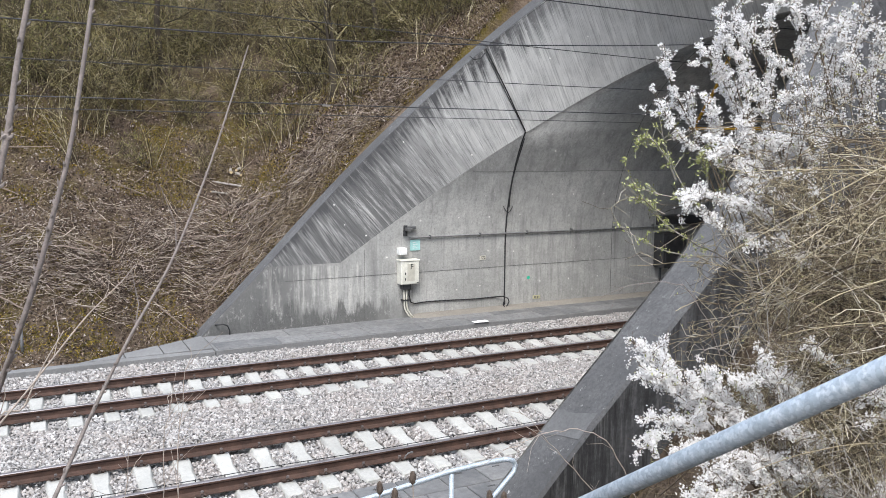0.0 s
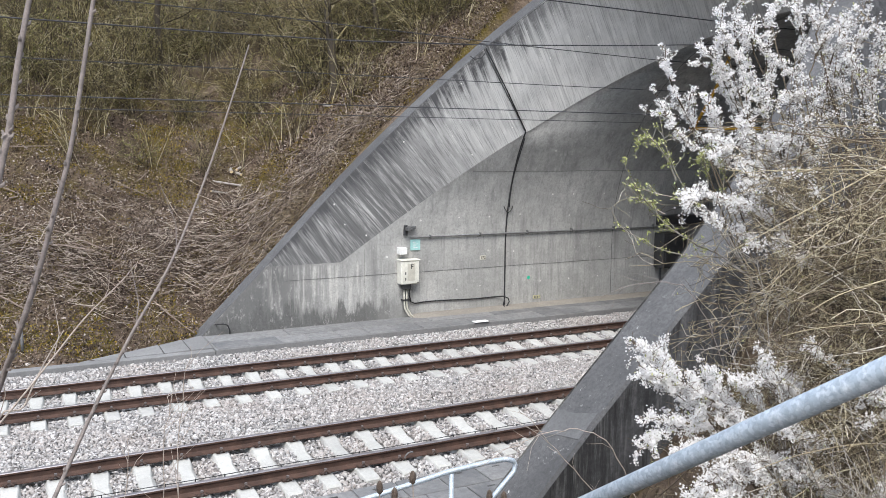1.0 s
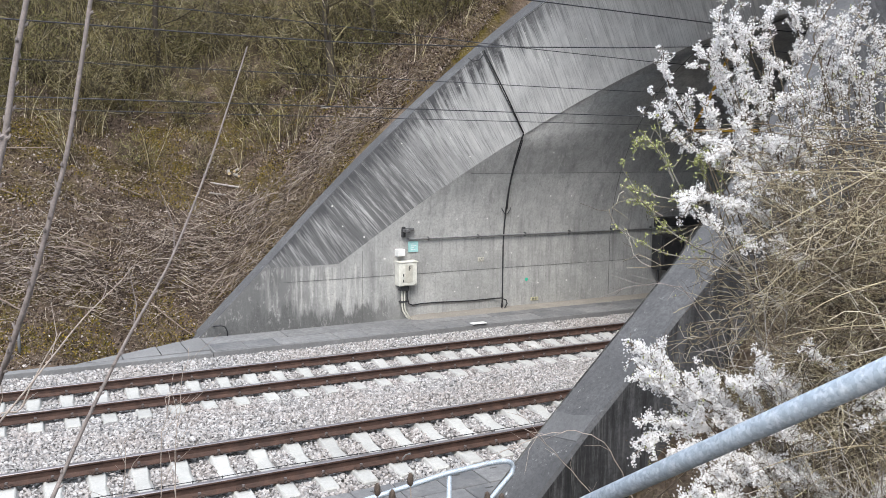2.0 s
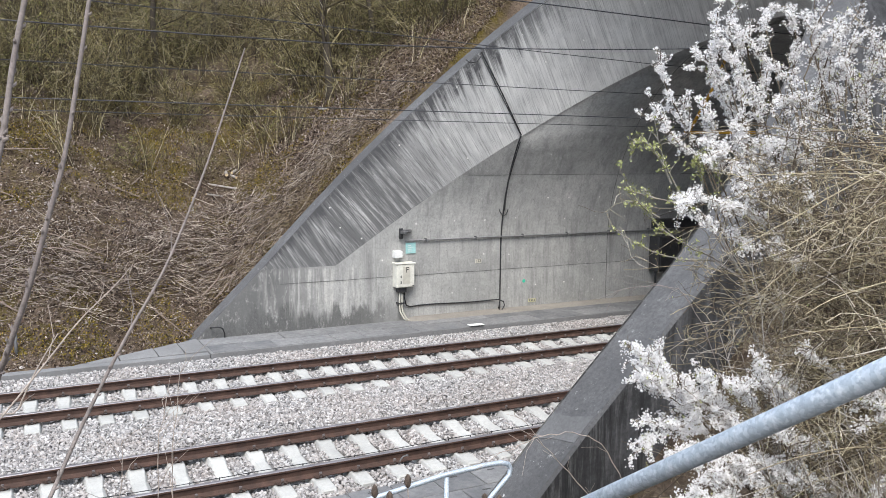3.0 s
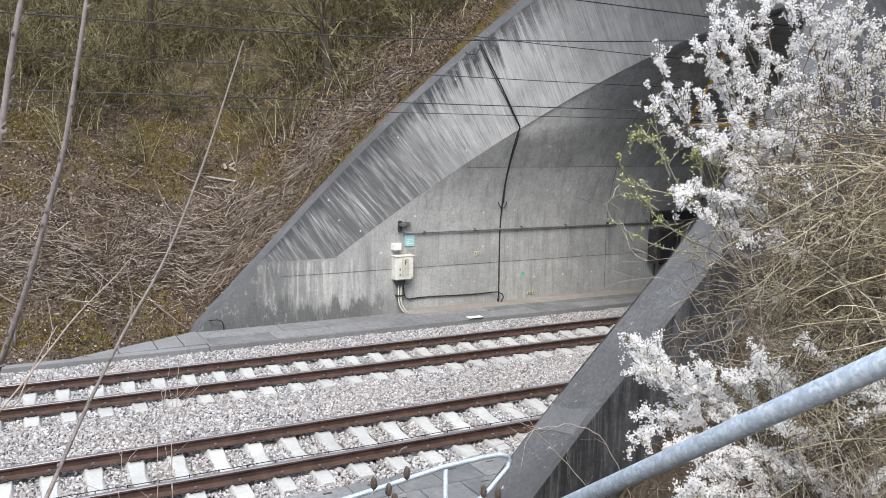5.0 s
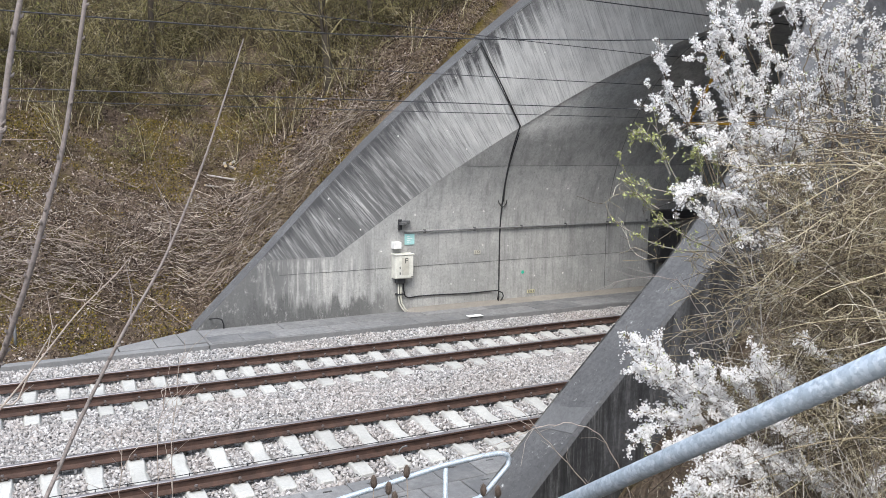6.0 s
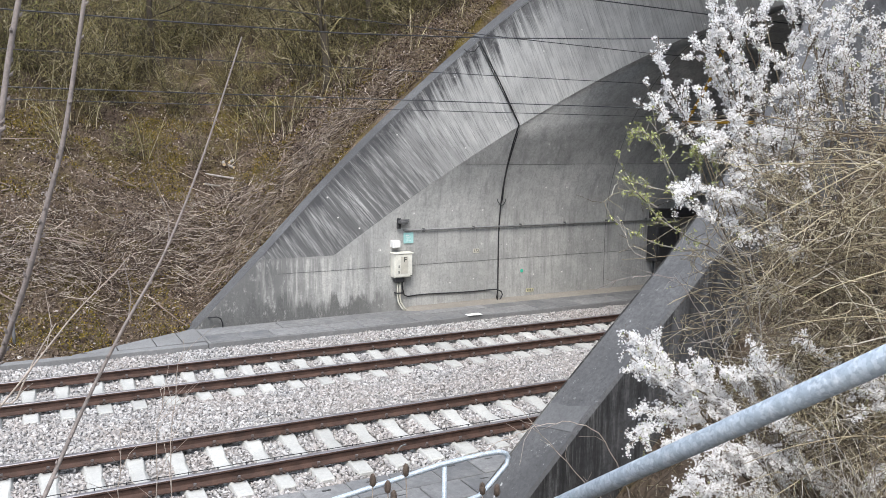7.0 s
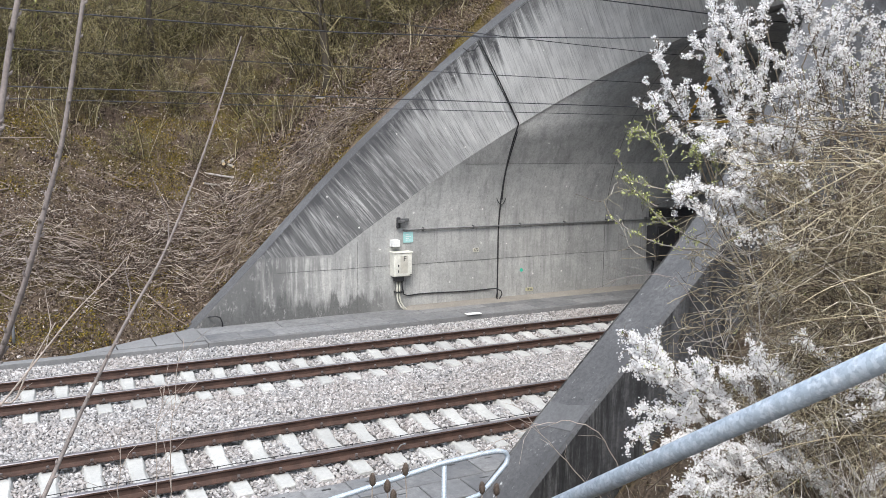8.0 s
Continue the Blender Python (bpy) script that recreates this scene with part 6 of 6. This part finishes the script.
def bramble_thicket():
    rnd = np.random.default_rng(91)
    base = (5.2, -9.0, ground_z(5.2, -9.0))
    sh = thing("bramble_thicket", "dense tangle of bare olive-brown canes and twigs", "shrub", at=base)
    o = np.array(base)
    n = 55
    st = np.stack([rnd.uniform(4.3, 7.2, n), rnd.uniform(-9.6, -7.6, n), np.full(n, base[2] - 0.3)], 1)
    tip = np.stack([rnd.uniform(4.35, 6.8, n), rnd.uniform(-9.4, -7.9, n), rnd.uniform(2.2, 4.7, n)], 1)
    t = np.linspace(0, 1, 10)[None, :, None]
    mid = (st + tip) / 2 + np.stack([rnd.normal(0.5, 0.7, n), rnd.normal(0, 0.3, n), rnd.uniform(0.8, 2.0, n)], 1)
    main = (1 - t) ** 2 * st[:, None] + 2 * t * (1 - t) * mid[:, None] + t * t * tip[:, None] - o
    main[:, 1:-1] += rnd.normal(0, 0.025, main[:, 1:-1].shape)
    s = Sprigs()
    s.twigs(main, rnd.uniform(0.003, 0.008, n), 0.002, 5)
    # long canes that lean in from one side
    n2 = 210
    st2 = np.stack([rnd.uniform(5.4, 6.6, n2), rnd.uniform(-9.7, -8.2, n2), rnd.uniform(2.2, 4.85, n2)], 1) - o
    w2 = np.stack([np.full(n2, -1.0), rnd.normal(0.35, 0.25, n2), rnd.normal(0.05, 0.35, n2)], 1)
    c2 = grow(rnd, st2, w2, rnd.uniform(0.6, 1.55, n2), 10, 0.15, -0.045)
    s.twigs(c2, rnd.uniform(0.003, 0.006, n2), 0.0018, 5)
    # a looser veil of twigs at the near side
    n3 = 150
    st3 = np.stack([rnd.uniform(4.75, 5.6, n3), rnd.uniform(-9.3, -8.6, n3), rnd.uniform(2.6, 4.3, n3)], 1) - o
    c3 = grow(rnd, st3, np.stack([rnd.normal(-0.5, 0.6, n3), rnd.normal(0.3, 0.3, n3), rnd.normal(0.1, 0.5, n3)], 1), rnd.uniform(0.3, 0.8, n3), 10, 0.2, -0.03)
    s.twigs(c3, rnd.uniform(0.0018, 0.004, n3), 0.0012, 4)
    # bold long canes arching over the front
    n4 = 60
    st4 = np.stack([rnd.uniform(5.3, 6.2, n4), rnd.uniform(-9.75, -9.2, n4), rnd.uniform(2.7, 4.75, n4)], 1) - o
    c4 = grow(rnd, st4, np.stack([np.full(n4, -1.0), rnd.normal(0.45, 0.18, n4), rnd.normal(0.12, 0.2, n4)], 1), rnd.uniform(0.9, 1.7, n4), 12, 0.05, -0.03)
    s.twigs(c4, rnd.uniform(0.0035, 0.0075, n4), 0.002, 6)
    allp = np.concatenate([main, c2, c3])
    a, d = along(rnd, allp, 3300, 0.25, 1.0)
    ok = (a[:, 2] + o[2] > 1.7)
    a, d = a[ok], d[ok]
    tw = grow(rnd, a, d + rnd.normal(0, 0.75, d.shape), rnd.uniform(0.10, 0.45, len(a)), 6, 0.34, -0.03)
    s.twigs(tw, rnd.uniform(0.002, 0.0036, len(a)), 0.0014)
    a, d = along(rnd, tw, 8000, 0.2, 1.0)
    fine = grow(rnd, a, d + rnd.normal(0, 0.8, d.shape), rnd.uniform(0.04, 0.22, len(a)), 4, 0.22, -0.02)
    s.twigs(fine, 0.0021, 0.0013)
    tagged(new("tangle", s.mesh("tangle", M_BRAMBLE)), kind="stuff").parent = sh
    l = Sprigs()
    a, d = along(rnd, fine, 700, 0.4, 1.0)
    l.add(*leaves(rnd, a, 0.016))
    tagged(new("foliage", l.mesh("foliage", M_SPRING)), kind="stuff").parent = sh
    a, d = along(rnd, tw, 26, 0.4, 1.0)
    cluster = np.array([(0, 0, 0), (0.009, 0.004, -0.006), (-0.007, 0.006, -0.010), (0.002, -0.008, -0.013)])
    berry = stone_cloud("dried_berry", M_INK, cluster, np.full(4, 0.014), rnd, 1.0)
    for q in a:
        b = new("dried_berry", berry)
        b.parent = sh
        b.location = q


def build_bank_cover():
    """Dead grass on the near bank."""
    rnd = np.random.default_rng(41)
    p = np.stack([rnd.uniform(0.5, 9, 9000), rnd.uniform(-10.5, -5.8, 9000)], 1)
    p = on_ground(p)
    s = Sprigs()
    way = rnd.normal(0, 0.6, (len(p), 3)) + np.array([0, 0.2, 0.7])
    s.twigs(grow(rnd, p, way, rnd.uniform(0.12, 0.5, len(p)), 4, 0.15, -0.2), 0.003, 0.001)
    tagged(new("bank_grass", s.mesh("bank_grass", M_STRAW)), "dry matted grass on the near bank", "grass", kind="stuff")


blossom_shrub("tall blackthorn with upright wands crowded with white blossom", 5, (6.4, -8.0), COLUMNS, 8200, 4)
blossom_shrub("blackthorn with arching wands of white blossom before the vault", 15, (6.6, -8.15), ARCHES, 4800, 3)
blossom_shrub("tall blackthorn in loose white blossom against the parapet", 25, (6.8, -8.35), CROWN, 5000, 5)
blossom_shrub("blackthorn branches in white blossom hanging over the parapet", 35, (6.3, -8.3), SKIRT, 8000, 6)
blossom_shrub("low spreading blackthorn branch covered in white blossom", 6, (5.3, -8.9), LOW, 10500, 7, size=0.0118, tint=60)
blossom_shrub("low blackthorn in white blossom behind the handrail", 7, (5.4, -9.1), FRONT, 14000, 10, (0.03, 0.10), size=0.0118)
blossom_shrub("small blackthorn with a few sprays of white blossom", 9, (5.6, -9.4), SIDE, 2600, 5)
blossom_shrub("blackthorn in thin white blossom rising behind the canes", 45, (6.7, -8.6), VEIL, 2600, 4)
blossom_shrub("thin blackthorn shoots with scattered white blossom among the canes", 55, (6.0, -8.6), HAZE, 1500, 5)
sprig_shrub()


def pale_branch(seed, base, tips):
    rnd = np.random.default_rng(seed)
    sh = thing("dead_branch", "pale bleached dead branch with fine forked twigs", "branch", "dead branches", at=base)
    main = wands(rnd, (0, 0, -0.1), [np.array(t) - np.array(base) for t in tips], 0.12, 10, 0.05)
    s = Sprigs()
    s.twigs(main, 0.0046, 0.002, 5)
    a, d = along(rnd, main, 90, 0.3, 1.0)
    tw = grow(rnd, a, d + rnd.normal(0, 0.6, d.shape), rnd.uniform(0.08, 0.35, 90), 5, 0.2, -0.02)
    s.twigs(tw, 0.0026, 0.0012, 4)
    a, d = along(rnd, tw, 160, 0.2, 1.0)
    s.twigs(grow(rnd, a, d + rnd.normal(0, 0.7, d.shape), rnd.uniform(0.04, 0.15, 160), 4, 0.2), 0.0015, 0.0009)
    tagged(new("branchwork", s.mesh("branchwork", M_BLEACHED)), kind="stuff").parent = sh


pale_branch(3, (5.2, -9.45, ground_z(5.2, -9.45)), [(4.55, -9.2, 3.0), (4.7, -9.25, 3.15), (4.6, -9.22, 2.75), (4.85, -9.3, 2.95), (4.45, -9.12, 2.85), (4.9, -9.35, 2.7)])
pale_branch(5, (5.0, -9.6, ground_z(5.0, -9.6)), [(4.4, -9.4, 2.55), (4.55, -9.4, 2.75), (4.3, -9.35, 2.35), (4.65, -9.45, 2.6), (4.2, -9.3, 2.5), (4.5, -9.42, 2.3)])
pale_branch(4, (4.9, -8.9, ground_z(4.9, -8.9)), [(4.1, -8.8, 3.55), (4.3, -8.85, 3.95), (4.25, -8.85, 3.4), (4.5, -8.95, 3.7)])
bramble_thicket()
build_bank_cover()


# ---- young stems and dry stalks before the camera ----
def stem(label, ctrl, r0, r1, mat, knots=0, twigs=0, seed=1):
    rnd = random.Random(seed)
    e = thing("stem", label, "stem", "bare stems", at=ctrl[0])
    ps = [Vector(c) - Vector(ctrl[0]) for c in ctrl]
    pts = []
    for i in range(len(ps) - 1):
        a, b, c, d = ps[max(i - 1, 0)], ps[i], ps[i + 1], ps[min(i + 2, len(ps) - 1)]
        for q in range(6):
            t = q / 6
            pts.append(0.5 * (2 * b + (c - a) * t + (2 * a - 5 * b + 4 * c - d) * t * t + (3 * b - a - 3 * c + d) * t ** 3))
    pts.append(ps[-1])
    if r0 < 0.005:        # thin shoots are crooked
        pts = [p + Vector((noise.noise((i * 0.8, seed, 1.5)), noise.noise((i * 0.8, seed, 4.5)), noise.noise((i * 0.8, seed, 9.5)))) * 0.02 for i, p in enumerate(pts)]
    n = len(pts)
    rs = []
    for i in range(n):
        r = r0 + (r1 - r0) * i / (n - 1)
        rs.append(r * (1 + 0.10 * noise.noise((i * 0.9, seed, 0))))
    g = Geo()
    g.tube(pts, rs, 9)
    g.ob("shoot", mat, e, smooth=True)
    for q in range(knots):
        i = int((q + 0.5) * n / knots)
        i = min(n - 2, i)
        d = (pts[i + 1] - pts[i]).normalized()
        side = d.orthogonal().normalized()
        side.rotate(Matrix.Rotation(rnd.uniform(0, 6.28), 3, d))
        b = Geo()
        p = pts[i] + side * rs[i] * 0.7
        b.tube([p, p + (side * 0.9 + d * 0.7) * rs[i] * 1.0, p + (side * 1.3 + d * 1.9) * rs[i]], [rs[i] * 0.72, rs[i] * 0.58, rs[i] * 0.1], 6)
        b.ob("bud", mat, e)
    for q in range(twigs):
        i = rnd.randrange(n // 3, n - 1)
        d = (pts[i + 1] - pts[i]).normalized()
        side = d.orthogonal().normalized()
        side.rotate(Matrix.Rotation(rnd.uniform(0, 6.28), 3, d))
        b = Geo()
        L = rnd.uniform(0.06, 0.22)
        b.tube([pts[i], pts[i] + (d + side * 0.5) * L * 0.5, pts[i] + (d * 1.1 + side * 0.9) * L], [r1 * 1.1, r1 * 0.9, r1 * 0.5], 5)
        b.ob("side_twig", mat, e)
    return e


SWAYING = []


def to_ground(p, q, x_drift=0.0):
    """The foot of a stem that leaves q going away from p."""
    g = ground_z(q[0], q[1]) - 0.1
    t = (q[2] - g) / (p[2] - q[2])
    return [(q[0] - (p[0] - q[0]) * t * k, q[1] - (p[1] - q[1]) * t * k * 0.3, q[2] + (g - q[2]) * k) for k in (0.5, 1.0)]


def build_foreground():
    a = [(0.31, -9.56, 5.20), (0.25, -9.56, 4.92), (0.21, -9.57, 4.69), (0.17, -9.57, 4.52)]
    SWAYING.append(stem("straight grey-brown bare stem with small buds", (a + to_ground(a[-2], a[-1]))[::-1], 0.012, 0.008, M_STEM, 26, 0, 1))
    b = [(0.505, -9.42, 5.25), (0.402, -9.43, 4.68), (0.342, -9.42, 4.45), (0.266, -9.38, 4.18), (0.187, -9.31, 3.94), (0.10, -9.20, 3.68)]
    SWAYING.append(stem("long pale grey bare stem with alternate buds", (b + to_ground(b[-2], b[-1]))[::-1], 0.0125, 0.0068, M_STEM, 40, 0, 2))
    c = [(1.15, -8.87, 5.08), (1.07, -8.91, 4.87), (0.94, -8.95, 4.53), (0.77, -9.02, 4.17), (0.60, -9.03, 3.88), (0.44, -9.05, 3.58), (0.30, -9.12, 3.31), (0.18, -9.2, 3.1)]
    SWAYING.append(stem("thin whip-like dark stem tapering to a fine tip", (c + to_ground(c[-2], c[-1]))[::-1], 0.0115, 0.0024, M_STEM, 36, 3, 3))
    d = [(0.67, -8.75, 4.14), (0.60, -8.83, 4.08), (0.45, -8.89, 3.95), (0.30, -8.94, 3.78), (0.09, -8.98, 3.54)]
    stem("pale dry forked stalk leaning over the bank", (d + to_ground(d[-2], d[-1]))[::-1], 0.0051, 0.0018, M_PALE, 0, 2, 4)
    rnd = random.Random(13)
    for x, y, z, tipx, tipz in ((0.80, -8.9, 3.35, 0.86, 3.78), (0.74, -8.9, 3.30, 0.78, 3.60), (0.58, -8.95, 3.2, 0.60, 3.45)):
        stem("fine dry weed stalk with small side shoots", [(x - 0.05, y, ground_z(x, y) - 0.05), (x - 0.02, y, 2.5), (x, y, z), (tipx, y + 0.02, tipz)], 0.003, 0.0012, M_PALE, 0, 9, int(z * 100))
    # teasels
    for i, (x, y, z) in enumerate(((2.08, -8.10, 2.63), (2.16, -8.14, 2.59), (2.26, -8.18, 2.69), (2.19, -8.16, 2.53), (2.76, -8.24, 2.50), (2.84, -8.28, 2.49))):
        e = thing("teasel", "dry brown teasel with a spiny egg-shaped seed head", "teasel", "dry teasels", at=(x, y, ground_z(x, y)))
        h = z - ground_z(x, y)
        g = Geo()
        dx = rnd.uniform(-0.06, 0.06)
        g.tube([(dx * 2, 0, -0.05), (dx, 0.01, h * 0.5), (0, 0, h - 0.03)], 0.0035, 6)
        g.ob("stalk", M_PALE, e)
        s = Geo()
        s.tube([(0, 0, h - 0.042), (0, 0, h - 0.034), (0, 0, h - 0.018), (0, 0, h), (0, 0, h + 0.018), (0, 0, h + 0.032), (0, 0, h + 0.04)], [0.006, 0.014, 0.019, 0.020, 0.017, 0.011, 0.004], 12)
        for q in range(170):
            zz = rnd.uniform(-0.036, 0.036)
            a = rnd.uniform(0, 6.283)
            r = 0.020 * math.sqrt(max(0.05, 1 - (zz / 0.042) ** 2))
            p = Vector((math.cos(a) * r * 0.9, math.sin(a) * r * 0.9, h + zz))
            t = Vector((math.cos(a) * (r + 0.007), math.sin(a) * (r + 0.007), h + zz + 0.005))
            w = Vector((-math.sin(a), math.cos(a), 0)) * 0.0011
            s.add([p - w, p + w, t], [(0, 1, 2)])
        s.ob("seed_head", M_TEASEL, e)
        for q in range(5):
            a = q * 1.256 + i
            b = Geo()
            b.tube([(0, 0, h - 0.035), (math.cos(a) * 0.02, math.sin(a) * 0.02, h - 0.03), (math.cos(a) * 0.034, math.sin(a) * 0.034, h + 0.0)], [0.0016, 0.0013, 0.0006], 4)
            b.ob("bract", M_TEASEL, e)
    # a short second stalk beside the forked one
    stem("pale dry stalk leaning over the bank", [(0.22, -8.9, ground_z(0.22, -8.9) - 0.05), (0.10, -8.9, 3.35), (0.216, -8.9, 3.62), (0.287, -8.9, 3.77), (0.371, -8.9, 3.91)], 0.0052, 0.002, M_PALE, 0, 2, 31)
    # a thorny shoot that reaches in over the guard rail
    stem("thin arching thorny shoot with pale buds", [(3.9, -8.6, ground_z(3.9, -8.6)), (3.7, -8.55, 2.3), (3.45, -8.5, 2.82), (3.15, -8.45, 2.93), (2.85, -8.42, 2.88), (2.6, -8.4, 2.78)], 0.004, 0.0015, M_PALE, 16, 8, 21)
    stem("thin arching thorny shoot with pale buds", [(3.9, -8.6, ground_z(3.9, -8.6)), (3.6, -8.5, 2.2), (3.25, -8.45, 2.65), (2.98, -8.45, 2.95), (2.82, -8.42, 3.12)], 0.004, 0.0015, M_PALE, 14, 6, 22)
    stem("bare reaching twig with fine side shoots", [(4.6, -8.7, ground_z(4.6, -8.7)), (4.4, -8.6, 3.0), (4.1, -8.55, 3.68), (3.75, -8.5, 3.82), (3.4, -8.45, 3.74)], 0.004, 0.0012, M_STEM, 10, 9, 23)


build_foreground()


def motions():
    """The young stems lean a little in the breeze, about their feet."""
    leans = ((0, 0, 0, 0), (0.5, 0.01, 0.02, 0.01), (1, 0.02, 0.02, 0.01), (1.5, -0.01, -0.02, 0.015), (3, 0.02, 0.03, 0.025), (3.5, 0.04, 0.06, 0.01), (4, 0.04, 0.06, 0.01), (4.5, 0.06, 0.09, 0.03),
             (6, 0.02, 0.03, 0.05), (6.5, 0.06, 0.08, 0.02), (7, 0.04, 0.06, 0.0), (7.5, 0.04, 0.05, 0.02), (8, 0.03, 0.045, 0.015))
    for i, s in enumerate(SWAYING):
        x, y, z = s.location
        walk(s, [(row[0], pose(x, y, z, 0, row[1 + i], 0)) for row in leans])


motions()
